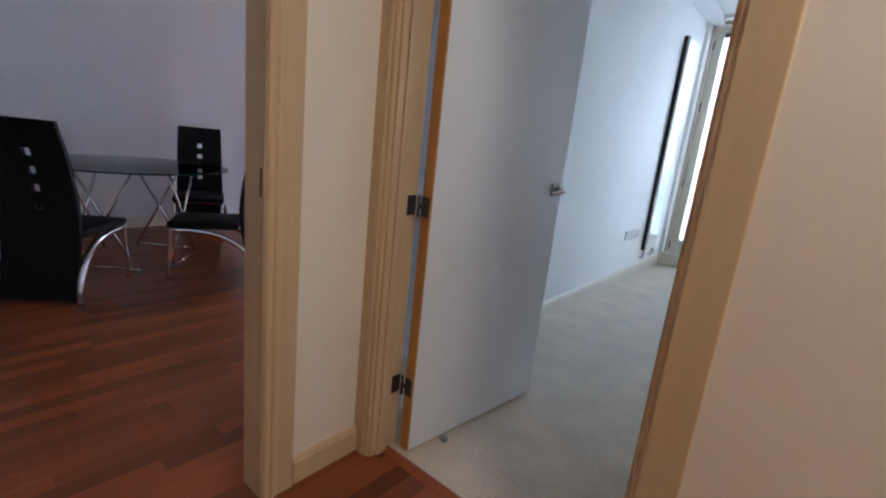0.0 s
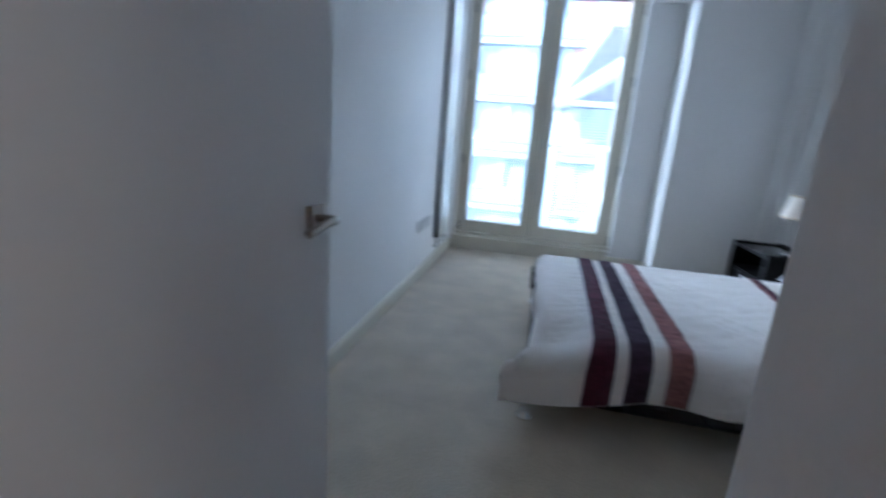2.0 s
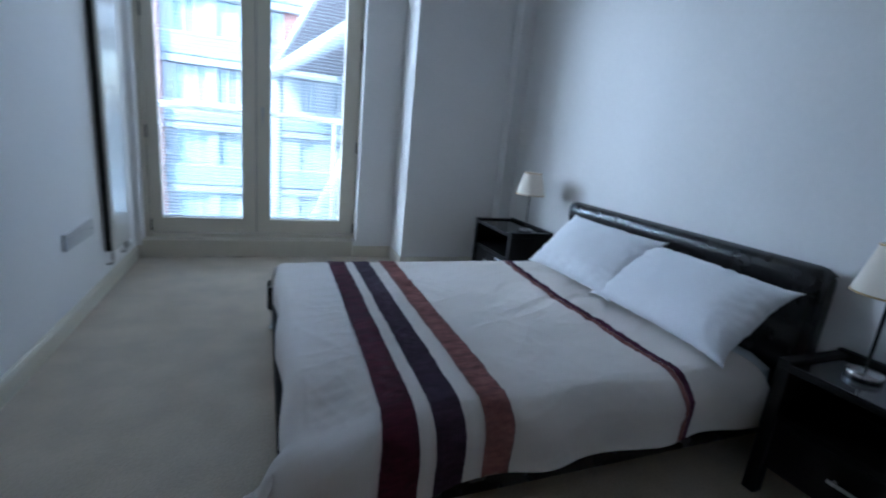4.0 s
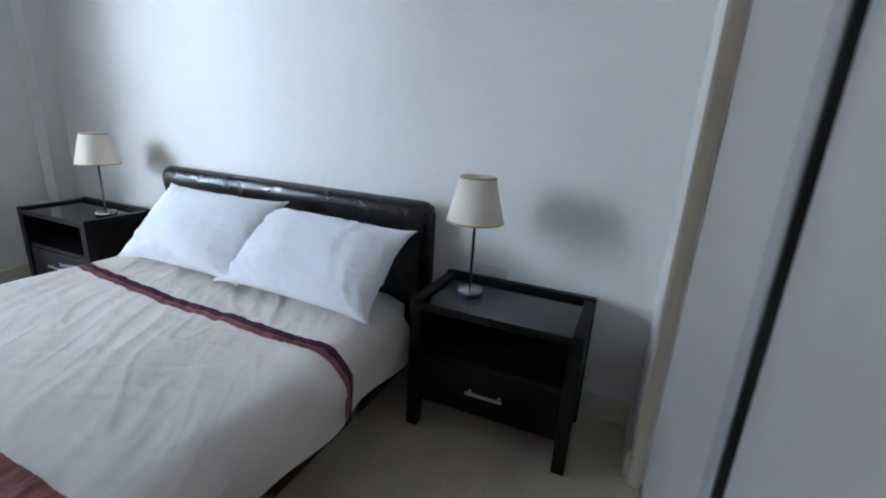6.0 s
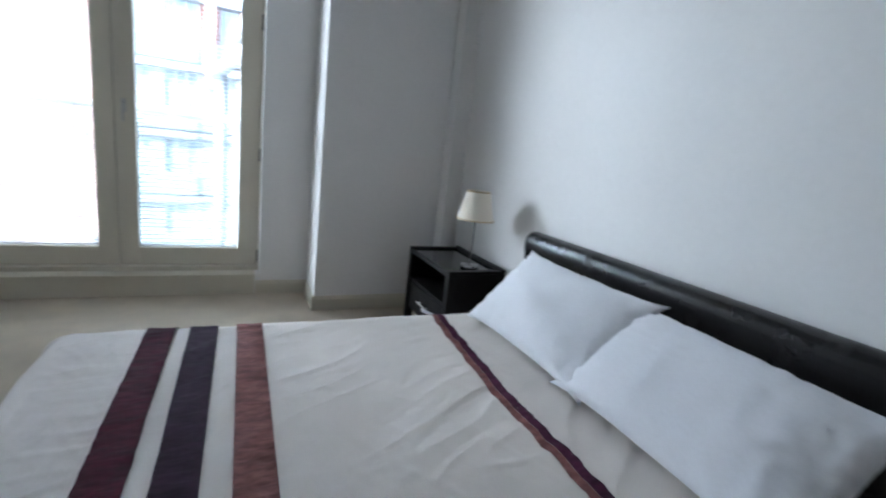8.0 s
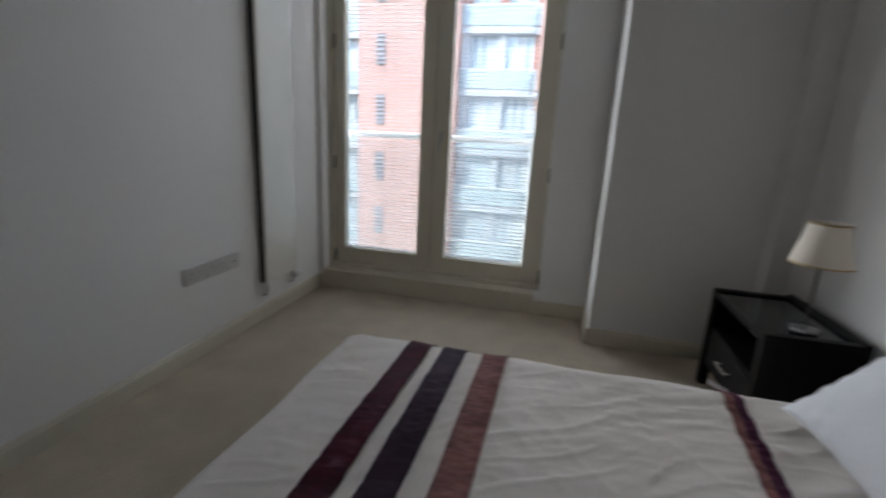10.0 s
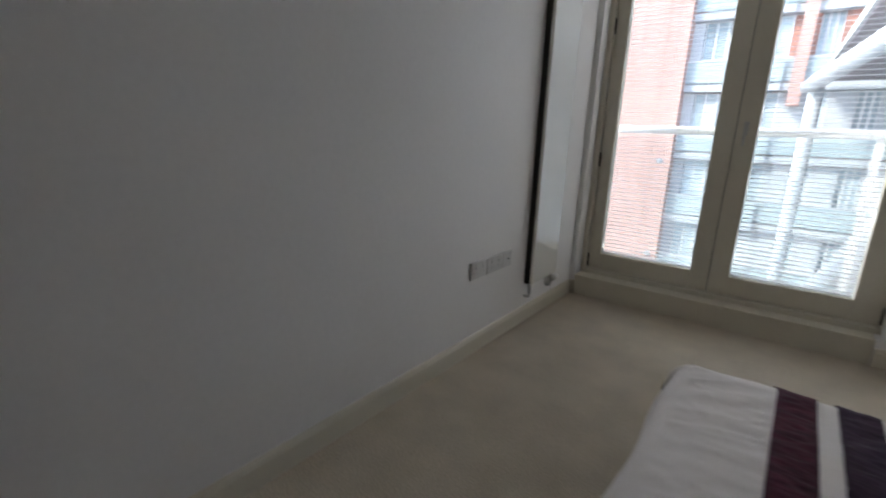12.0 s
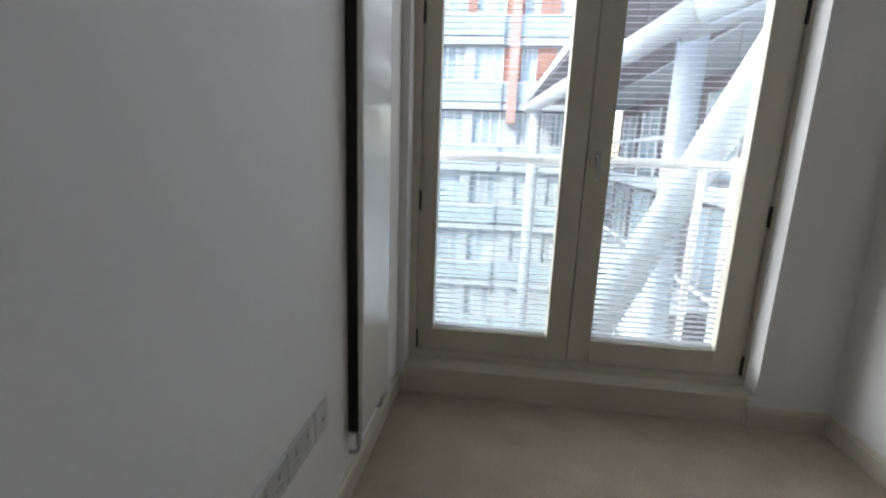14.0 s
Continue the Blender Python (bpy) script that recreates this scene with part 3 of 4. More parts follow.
# ---- sockets ----
for name, y0, y1, lab in (("wall_socket", 4.603, 4.750, "white double power socket on the wall"),
                          ("wall_socket", 4.754, 4.913, "white double power socket on the wall"),
                          ("aerial_socket", 4.917, 5.008, "white aerial socket plate with a dark hole")):
    s = thing(name, lab, "socket", "wall plates")
    part("plate", boxes((XL - 0.001, XL + 0.011, y0, y1, 0.410, 0.500), bevel=0.003), PLATE, s)
    if name == "wall_socket":
        for c in (0.28, 0.72):
            y = y0 + (y1 - y0) * c
            part("pin_hole", boxes((XL + 0.0105, XL + 0.0118, y - 0.004, y + 0.004, 0.460, 0.475), (XL + 0.0105, XL + 0.0118, y - 0.014, y - 0.007, 0.438, 0.443),
                                   (XL + 0.0105, XL + 0.0118, y + 0.007, y + 0.014, 0.438, 0.443)), RUBBER, s)
            part("rocker", box(XL + 0.011, XL + 0.014, y - 0.006, y + 0.006, 0.479, 0.493, bevel=0.001), PLATE, s)
    else:
        part("jack", tube([(XL + 0.008, 4.968, 0.455), (XL + 0.0125, 4.968, 0.455)], 0.006, 12), DARKGAP, s)
s = thing("wall_socket", "white power socket on the wall behind the bedside table", "socket", "wall plates")
part("plate", boxes((XR - 0.011, XR + 0.001, 2.55, 2.70, 0.485, 0.565), bevel=0.003), PLASTIC, s)

# ---- wardrobe with sliding doors ----
wd = thing("wardrobe", "built-in wardrobe with plain white sliding doors", "wardrobe")
wd["kind"] = "structure"
part("jamb", box(1.566, 1.5985, 1.86, 1.944, 0, ZC), WARDROBE, wd)
part("edge_strip", extrude_profile([(1.556, 1.944), (1.5985, 1.944), (1.5985, 1.984), (1.590, 1.990), (1.566, 1.990), (1.556, 1.982)], "z", 0, ZC), STRIP, wd, "pale timber edge strip")
part("sliding_door", box(0.905, 1.564, 1.908, 1.938, 0.014, ZC - 0.05, bevel=0.003), WARDROBE, wd)
part("edge_profile", box(0.846, 0.9045, 1.906, 1.940, 0.014, ZC - 0.05, bevel=0.006), PLATE, wd)
# black filler draws the shaded gap between the sliding doors
part("gap_seal", box(0.8335, 0.8455, 1.892, 1.936, 0.014, ZC - 0.05), DARKGAP, wd, "black filler painting the shaded gap behind the leading door")
part("sliding_door", box(0.249, 0.833, 1.890, 1.924, 0.014, ZC - 0.05, bevel=0.003), WARDROBE, wd)
part("track", box(0.249, 1.5655, 1.80, 1.95, ZC - 0.05, ZC), TRIM, wd)
part("floor_track", box(0.249, 1.5655, 1.80, 1.945, 0.0, 0.012), STEEL, wd)
structure("wall_wardrobe_inside", box(0.247, 1.60, 1.25, 1.27, 0, ZC), WALL, "white painted wardrobe back")

# ---- bed ----
bed = thing("bed", "double bed with a low black leather frame and chrome feet", "bed")
BX0, BX1, BY0, BY1 = -0.155, 1.80, 2.895, 4.485
part("side_rail", box(BX0 + 0.018, BX1, BY0, BY0 + 0.05, 0.115, 0.30, bevel=0.014, seg=3), LEATHER, bed, smooth=True)
part("side_rail", box(BX0 - 0.004, BX1, BY1 - 0.05, BY1, 0.115, 0.285, bevel=0.014, seg=3), LEATHER, bed, smooth=True)
part("foot_rail", box(BX0 + 0.020, BX0 + 0.07, BY0 + 0.045, BY1 - 0.045, 0.115, 0.30, bevel=0.014, seg=3), RAILHIDE, bed, smooth=True)
part("slat_base", box(BX0 + 0.04, BX1, BY0 + 0.04, BY1 - 0.04, 0.16, 0.22), BLACKWOOD, bed)
for lx, ly in ((BX0 + 0.035, BY0 + 0.03), (BX0 + 0.035, BY1 - 0.03), (BX1 - 0.06, BY0 + 0.16), (BX1 - 0.06, BY1 - 0.16), (0.8, 3.69)):
    part("leg", lathe([(0.034, 0.0), (0.036, 0.006), (0.034, 0.012), (0.026, 0.02), (0.024, 0.09), (0.034, 0.118)], 20), CHROME, bed,
         "chrome foot", smooth=True).location = (lx, ly, 0)
# headboard: padded panels under a rolled top
hb_n = 6
for k in range(hb_n):
    a, b = BY0 - 0.005 + k * (BY1 - BY0 + 0.01) / hb_n, BY0 - 0.005 + (k + 1) * (BY1 - BY0 + 0.01) / hb_n
    bm = bmesh.new()
    prof = [(1.802, 0.10), (1.800, 0.30), (1.798, 0.62), (1.795, 0.68), (1.787, 0.73), (1.787, 0.768), (1.80, 0.795), (1.825, 0.809), (1.85, 0.810), (1.875, 0.798), (1.887, 0.772),
            (1.888, 0.10)]
    prof = [(p.x, p.z) for p in curve_between([(x, 0, z) for x, z in prof[1:-1]], 4)]
    prof = [(1.80, 0.10)] + prof + [(1.888, 0.10)]
    nseg = 12
    rings = []
    end0, end1 = k == 0, k == hb_n - 1
    for i in range(nseg + 1):
        q = i / nseg
        edge = min(q, 1 - q) * (b - a)
        dip = 0.0010 * math.exp(-((edge / 0.008) ** 2))
        if (end0 and q < 0.5) or (end1 and q > 0.5):
            dip = 0.03 * max(0.0, 1 - edge / 0.035) ** 2
        y = a + (b - a) * q
        rings.append([bm.verts.new((min(x + dip, 1.888 - 0.002) if x < 1.86 else x, y, z - dip * (1 if z > 0.7 else 0))) for x, z in prof])
    m = len(prof)
    for r0, r1 in zip(rings, rings[1:]):
        for i in range(m):
            bm.faces.new((r0[i], r0[(i + 1) % m], r1[(i + 1) % m], r1[i]))
    if end0:
        bm.faces.new(rings[0][::-1])
    if end1:
        bm.faces.new(rings[-1])
    part("headboard_panel", bm, LEATHER, bed, "padded black leather headboard panel", smooth=True)

mat_ = thing("mattress", "white mattress on the bed", "mattress")
bm = box(BX0 + 0.105, BX1 - 0.02, BY0 + 0.075, BY1 - 0.10, 0.221, 0.385)
bmesh.ops.subdivide_edges(bm, edges=bm.edges[:], cuts=15, use_grid_fill=True)
for v in bm.verts:
    # worn soft at the edges and sunken at one corner of the foot
    up = (v.co.z - 0.221) / 0.164
    e = min(v.co.x - BX0 - 0.105, v.co.y - BY0 - 0.075, BY1 - 0.10 - v.co.y)
    v.co.z -= up * (0.03 * max(0.0, 1 - e / 0.10) ** 2 + 0.090 * math.exp(-((v.co.x - BX0 - 0.09) ** 2 + (v.co.y - BY0 - 0.085) ** 2) / 0.04))
part("body", bm, PILLOWM, mat_, smooth=True)

# duvet: a sheet laid over the mattress, with folds
TX0, TX1 = BX0 + 0.09, 1.62
TY0, TY1 = BY0 + 0.085, BY1 - 0.125
TOP = 0.412


def fold(d, r):
    """How far out and down a sheet goes, d past a rounded edge."""
    if d <= 0:
        return 0.0, 0.0
    a = d / r
    if a < math.pi / 2:
        return r * math.sin(a), r * (1 - math.cos(a))
    return r, r + (d - r * math.pi / 2)


def duvet_point(a, b, lift=0.0):
    """a along the bed, b across; beyond the mattress the sheet hangs."""
    r = 0.115
    dx, dy0, dy1 = TX0 - a, TY0 - b, b - TY1
    x, y, z = max(a, TX0), min(max(b, TY0), TY1), TOP
    ox, oz = fold(dx, 0.06)
    dy, sy = (dy0, -1) if dy0 > 0 else (dy1, 1)
    oy, oz2 = fold(dy, r)
    if dy > 0:
        # the side flap hangs a little longer, and stands out, towards the foot
        near_foot = min(1.0, max(0.0, 1 - (a - TX0) / 0.40))
        oy, oz2 = fold(dy * (1.0 + 0.30 * near_foot), r)
        oz *= max(0.0, 1 - dy / 0.08, 0.65 * (1 - dy / 0.285))
        ox += (0.105 if sy < 0 else 0.050) * near_foot ** 2 * min(1.0, dy / 0.14)
        oy += 0.02 * near_foot * min(1.0, dy / 0.14)
    z -= 0.074 * math.exp(-((a - TX0) ** 2 + (b - TY0) ** 2) / 0.03)
    if sy > 0 and dx > 0 and dy > 0:
        # a round corner: the cloth falls all round it
        d = math.hypot(dx, dy)
        o, oz = fold(d, 0.085)
        ox, oy, oz2 = o * dx / d, o * dy / d, 0.0
    n1 = noise.noise((a * 2.3, b * 2.0, 3.1))
    n2 = noise.noise((a * 7 + b * 2.5, b * 6 - a * 3, 7.7))
    n3 = noise.noise((a * 16 + 4 * noise.noise((a * 3, b * 3, 1)), b * 9, 1.7))
    hang = max(0.0, max(dx, dy))
    u, v = 0.86 * a + 0.5 * b, -0.5 * a + 0.86 * b
    w1 = noise.noise((u * 5, v * 21 + 1.5 * n1, 11.3))
    w2 = noise.noise((u * 19 + 2 * n1, v * 7, 4.3))
    w3 = noise.noise((a * 9, b * 40, 8.3))
    mask = 0.35 + 0.65 * max(0.0, min(1.0, 0.5 + 1.6 * noise.noise((a * 1.7, b * 1.9, 21.0))))
    c1 = max(0.0, 1 - abs(noise.noise((u * 2.6, v * 11 + n1, 31.0))) / 0.16)
    c2 = max(0.0, 1 - abs(noise.noise((v * 2.2 + 5, u * 9 + n1, 41.0))) / 0.14)
    c3 = max(0.0, 1 - abs(noise.noise((u * 5.5 + n1, v * 17 + 2 * n2, 51.0))) / 0.12)
    puff = 0.0014 * mask * c3 + 0.006 * n1 + 0.004 * n2 + 0.0042 * w1 + 0.001 * w3 + 0.0012 * n3 + mask * (0.0034 * c1 + 0.002 * c2)
    wave = 0.016 * math.sin(a * 13 + 2.2 * n1) * min(1, hang / 0.15)
    z = z - oz - oz2 + (puff if hang <= 0 else puff * 0.3) + lift * (1 if hang <= 0.03 else 0.35)
    y = y + sy * (oy + (wave + lift + puff * 0.6 if dy > 0.03 else 0))
    x = x - ox - ((0.010 * math.sin(b * 11 + n1) + lift) * min(1, max(0, dx) / 0.1) if dx > 0 else 0)
    return Vector((x, y, z))


def sheet(a0, a1, b0, b1, na, nb, skew=0.0, lift=0.0, thick=0.0, ruche=0.0, wobble=0.0, bow=0.0):
    bm = bmesh.new()
    g = []
    for i in range(na + 1):
        row = []
        for j in range(nb + 1):
            b = b0 + (b1 - b0) * j / nb
            a = a0 + (a1 - a0) * i / na + skew * (b - TY1) + wobble * noise.noise((0.3, b * 13, 5.0)) - bow * math.sin(math.pi * min(1.0, max(0.0, (b - TY0) / (TY1 - TY0))))
            p = duvet_point(a, b, lift + (ruche * noise.noise((a * 32, b * 58, 2.0)) if ruche else 0))
            row.append(bm.verts.new(p))
        g.append(row)
    for i in range(na):
        for j in range(nb):
            bm.faces.new((g[i][j], g[i + 1][j], g[i + 1][j + 1], g[i][j + 1]))
    return bm


HANG = 0.285
duvet = thing("duvet", "off-white duvet on the bed with ruched coloured bands", "duvet")
cov = part("cover", sheet(TX0 - 0.18, TX1, TY0 - HANG, TY1 + HANG, 220, 260), LINEN, duvet, smooth=True)
sol = cov.modifiers.new("thickness", "SOLIDIFY")
sol.thickness, sol.offset = 0.02, -1
for a0, a1, m_, lab in ((0.155, 0.247, BURGUNDY, "burgundy ruched satin band"), (0.292, 0.384, NAVY, "dark plum ruched satin band"),
                        (0.447, 0.538, ROSE, "dusty rose ruched satin band")):
    part("band", sheet(a0, a1, TY0 - HANG + 0.004, TY1 + HANG - 0.004, 10, 260, 0.018, 0.0062, ruche=0.0045), m_, duvet, lab, smooth=True)
part("band", sheet(1.283, 1.316, TY0 - HANG + 0.004, TY1 + HANG - 0.004, 4, 240, 0.055, 0.004, ruche=0.0045, wobble=0.009, bow=0.026), PLUM, duvet, "narrow dark plum ruched band", smooth=True)
part("band", sheet(1.257, 1.283, TY0 - HANG + 0.004, TY1 + HANG - 0.004, 4, 240, 0.055, 0.0035, ruche=0.0045, wobble=0.009, bow=0.026), ROSE, duvet, "narrow rose ruched band", smooth=True)

flap = part("hem_flap", boxes((-0.036, 0.036, -0.012, 0.012, -0.0012, 0.0012), bevel=0.001), PILLOWM, duvet, "loose white end of the narrow band's hem")
flap.matrix_local = pose(1.278, 4.452, 0.396, 25, 24, -8)


def pillow(seed, w=0.74, h=0.42, t=0.17):
    """A filled cushion with pinched corners: x across, y up, z out."""
    bm = bmesh.new()
    n, m = 60, 44
    for side in (1, -1):
        g = []
        for i in range(n + 1):
            row = []
            for j in range(m + 1):
                u, v = -1 + 2 * i / n, -1 + 2 * j / m
                body = max(0.0, (1 - abs(u) ** 2.6)) ** 0.5 * max(0.0, (1 - abs(v) ** 2.6)) ** 0.5
                px = u * w / 2 * (1 - 0.035 * (1 - abs(v) ** 3) * abs(u) ** 2 * 0.8)
                py = v * h / 2 * (1 - 0.06 * (1 - abs(u) ** 3) * abs(v) ** 2 * 0.8)
                wr = noise.noise((u * 1.4 + seed, v * 1.3, side)) * 0.014 + noise.noise((u * 5 + seed, v * 1.8 + 1.5 * u, side * 2)) * 0.006
                wr += 0.022 * noise.noise((u * 11 + 2 * v, v * 7 + seed, side)) * max(0.0, 1 - body * 1.05)
                cr = max(0.0, 1 - abs(noise.noise((u * 3 + seed * 3, v * 6 - 2 * u * v, side))) / 0.12)
                wr += 0.0045 * cr * (1 - 0.6 * body)
                ear = 1 + 0.08 * (abs(u) * abs(v)) ** 5
                px, py = px * ear, py * ear
                row.append(bm.verts.new((px, py, side * (t / 2 * body + wr * body ** 0.6))))
            g.append(row)
        for i in range(n):
            for j in range(m):
                bm.faces.new((g[i][j], g[i + 1][j], g[i + 1][j + 1], g[i][j + 1]))
    bmesh.ops.remove_doubles(bm, verts=bm.verts, dist=0.0005)
    return bm


for seed, y, lab in ((1.3, 3.268, "white cotton pillow leaning on the headboard"), (5.8, 3.890, "white cotton pillow leaning on the headboard")):
    p = mesh_ob("pillow", pillow(seed, 0.71 if seed < 3 else 0.70, 0.40), PILLOWM, smooth=True)
    # x runs across the bed, y up the slope, z towards the foot
    slope = radians(40 if seed < 3 else 45)
    up = Vector((math.cos(slope), 0, math.sin(slope)))
    outv = Vector((-math.sin(slope), 0, math.cos(slope)))
    across = Vector((0, -1, 0))
    rot = Matrix((across, up, outv)).transposed().to_4x4()
    p.matrix_world = Matrix.Translation((1.538, y, 0.588 if seed < 3 else 0.604)) @ rot @ pose(0, 0, 0, 0, 0, -1.5 if seed < 3 else 0)
    tagged(p, lab, "pillow", "pillows on the bed")


# ---- bedside tables and lamps ----
def bedside_table(at):
    """Origin at the floor under the middle; x runs towards the wall."""
    n = thing("bedside_table", "black stained wooden bedside table with a glass top and one drawer", "bedside table", "bedside tables", at=at)
    w, d, h = 0.305, 0.18, 0.52
    for sy in (-1, 1):
        for x0, x1 in ((-d, -d + 0.045), (d - 0.045, d)):
            part("leg", box(x0, x1, sy * w - (0.045 if sy > 0 else 0), sy * w + (0.045 if sy < 0 else 0), 0, h - 0.03, bevel=0.003), BLACKWOOD, n)
        part("side_panel", box(-d + 0.045, d - 0.045, sy * w - (0.02 if sy > 0 else -0.005), sy * w + (0.02 if sy < 0 else -0.005), 0.10, h - 0.03), BLACKWOOD, n)
    part("back_panel", box(d - 0.02, d - 0.008, -w + 0.045, w - 0.045, 0.10, h - 0.03), BLACKWOOD, n)
    part("bottom_panel", box(-d + 0.02, d - 0.02, -w + 0.02, w - 0.02, 0.115, 0.13), BLACKWOOD, n)
    part("shelf", box(-d + 0.012, d - 0.02, -w + 0.02, w - 0.02, 0.305, 0.325), BLACKWOOD, n)
    dr = part("drawer", box(-d + 0.008, -d + 0.028, -w + 0.047, w - 0.047, 0.125, 0.30, bevel=0.003), BLACKWOOD, n)
    part("handle", boxes((-d - 0.018, -d - 0.012, -0.068, 0.068, 0.216, 0.228), (-d - 0.013, -d + 0.009, -0.058, -0.050, 0.218, 0.226),
                         (-d - 0.013, -d + 0.009, 0.050, 0.058, 0.218, 0.226), bevel=0.0015), STEEL, dr, "slim flat brushed steel handle")
    top = part("tabletop", box(-d, d, -w, w, h - 0.03, h - 0.012, bevel=0.002), BLACKWOOD, n)
    part("rim", boxes((-d, -d + 0.010, -w + 0.04, w - 0.04, h - 0.012, h - 0.004), bevel=0.002), BLACKWOOD, top)
    part("rim", boxes((d - 0.03, d, -w, w, h - 0.012, h + 0.014), bevel=0.002), BLACKWOOD, top)
    for sy in (-1, 1):
        part("rim", box(-d, d - 0.03, sy * w - (0.04 if sy > 0 else 0), sy * w + (0.04 if sy < 0 else 0), h - 0.012, h + 0.006, bevel=0.002), BLACKWOOD, top)
    part("glass_inset", box(-d + 0.011, d - 0.031, -w + 0.041, w - 0.041, h - 0.012, h - 0.005), BLACKGLASS, top, "dark glass inset")
    return n


n1 = bedside_table(pose(1.672, 2.492, 0))
copy_thing(n1, pose(1.672, 4.995, 0))


def table_lamp(at):
    l = thing("table_lamp", "small table lamp with a cream shade and steel stem, unlit", "table lamp", "bedside lamps", at=at)
    part("base", lathe([(0.0, 0.0), (0.05, 0.0), (0.052, 0.004), (0.052, 0.022), (0.048, 0.027), (0.012, 0.030), (0.0, 0.030)], 32), LAMPMETAL, l, smooth=True)
    part("stem", lathe([(0.0055, 0.028), (0.0055, 0.33), (0.012, 0.332), (0.012, 0.36), (0.0, 0.362)], 14), LAMPMETAL, l, smooth=True)
    prof = [(0.104, 0.285), (0.064, 0.448)]
    s = part("shade", lathe([prof[0], prof[1], (prof[1][0] - 0.003, prof[1][1]), (prof[0][0] - 0.003, prof[0][1]), prof[0]], 40), SHADE, l, "cream fabric shade", smooth=True)
    for (r, z) in prof:
        d = 0.006 if z < 0.3 else -0.006
        slope = (0.064 - 0.104) / (0.448 - 0.285)
        part("trim_braid", lathe([(r + 0.001, z), (r + 0.001 + slope * d, z + d), (r - 0.001 + slope * d, z + d), (r - 0.002, z), (r + 0.001, z)], 40), GOLD, s,
             "gold braid edging", smooth=True)
    part("bulb", lathe([(0.0, 0.36), (0.012, 0.362), (0.022, 0.385), (0.026, 0.405), (0.018, 0.425), (0.0, 0.43)], 16), PLASTIC, l, smooth=True)
    part("ring", tube([(0.064 * math.cos(a), 0.064 * math.sin(a), 0.44) for a in [i * math.pi / 12 for i in range(25)]], 0.0015, 6), STEEL, s)
    return l


lamp1 = table_lamp(pose(1.67, 2.637, 0.515))
copy_thing(lamp1, pose(1.67, 4.80, 0.515, 0, 0, 40))

# ---- dining room ----
def dining_chair(at):
    """Origin on the floor under the seat; the sitter faces +x."""
    c = thing("dining_chair", "black leather dining chair with a tall pierced back and chrome legs", "dining chair", "chairs round the glass table", at=at)
    line = curve_between([(-0.30, 0, 0.03), (-0.25, 0, 0.30), (-0.225, 0, 0.52), (-0.26, 0, 0.80), (-0.345, 0, 1.045)], 10)
    hw = 0.20
    holes = (0.57, 0.67, 0.77, 0.87)
    bm = bmesh.new()
    zs = sorted({round(p.z, 4) for p in line} | {round(h + s * 0.021, 4) for h in holes for s in (-1, 1)})
    xs = lambda z: np.interp(z, [p.z for p in line], [p.x for p in line])
    ys = (-hw, -0.021, 0.021, hw)
    for off in (0.0, 0.028):
        g = [[bm.verts.new((xs(z) - off, y * (1 - 0.12 * max(0, z - 0.5)), z)) for y in ys] for z in zs]
        for i in range(len(zs) - 1):
            mid = (zs[i] + zs[i + 1]) / 2
            for j in range(3):
                if j == 1 and any(abs(mid - h) < 0.021 for h in holes):
                    continue
                bm.faces.new((g[i][j], g[i][j + 1], g[i + 1][j + 1], g[i + 1][j]))
        if off == 0:
            front = g
        else:
            back = g
    k = len(zs)
    for i in range(k - 1):
        for j in (0, 3):
            bm.faces.new((front[i][j], front[i + 1][j], back[i + 1][j], back[i][j]))
        mid = (zs[i] + zs[i + 1]) / 2
        if any(abs(mid - h) < 0.021 for h in holes):
            for j in (1, 2):
                bm.faces.new((front[i][j], front[i + 1][j], back[i + 1][j], back[i][j]))
    for j in range(3):
        bm.faces.new((front[0][j], front[0][j + 1], back[0][j + 1], back[0][j]))
        bm.faces.new((front[-1][j], front[-1][j + 1], back[-1][j + 1], back[-1][j]))
    for h in holes:
        for z in (h - 0.021, h + 0.021):
            i = zs.index(round(z, 4))
            bm.faces.new((front[i][1], front[i][2], back[i][2], back[i][1]))
    part("backrest", bm, CHAIRHIDE, c, "tall black back with four square holes")
    part("seat", box(-0.22, 0.23, -0.21, 0.21, 0.385, 0.435, bevel=0.018, seg=3), CHAIRHIDE, c, smooth=True)
    for sy in (-1, 1):
        y = sy * 0.195
        part("leg", tube(curve_between([(-0.345, y * 1.2, 0.016), (-0.325, y * 1.17, 0.14), (-0.24, y * 1.12, 0.26), (-0.10, y * 1.04, 0.34), (0.06, y, 0.370), (0.17, y, 0.372)], 8), 0.018, 12), CHROME, c,
             "curved chrome rear leg", smooth=True)
        part("leg", tube(curve_between([(0.19, y, 0.38), (0.21, y, 0.345), (0.22, y, 0.19), (0.23, y, 0.012)], 6), 0.013, 10), CHROME, c, "chrome front leg", smooth=True)
    part("crossbar", tube([(0.16, -0.195, 0.375), (0.16, 0.195, 0.375)], 0.011, 8), CHROME, c)
    return c


TC = Vector((-3.80, 1.28, 0))


def face_table(x, y):
    d = TC - Vector((x, y, 0))
    return pose(x, y, 0, 0, 0, math.degrees(math.atan2(d.y, d.x)))


c1 = dining_chair(face_table(-3.25, 0.78))
copy_thing(c1, pose(-3.14, 1.56, 0, 0, 0, -121))
copy_thing(c1, pose(-4.26, 1.95, 0, 0, 0, -24))
copy_thing(c1, face_table(-4.30, 0.72))

table = thing("dining_table", "round clear glass dining table on crossed chrome legs", "dining table", at=Matrix.Translation(TC))
top = part("tabletop", lathe([(0.0, 0.735), (0.66, 0.735), (0.664, 0.739), (0.664, 0.743), (0.66, 0.747), (0.0, 0.747)], 64), TABLEGLASS, table, "clear glass disc", smooth=False)
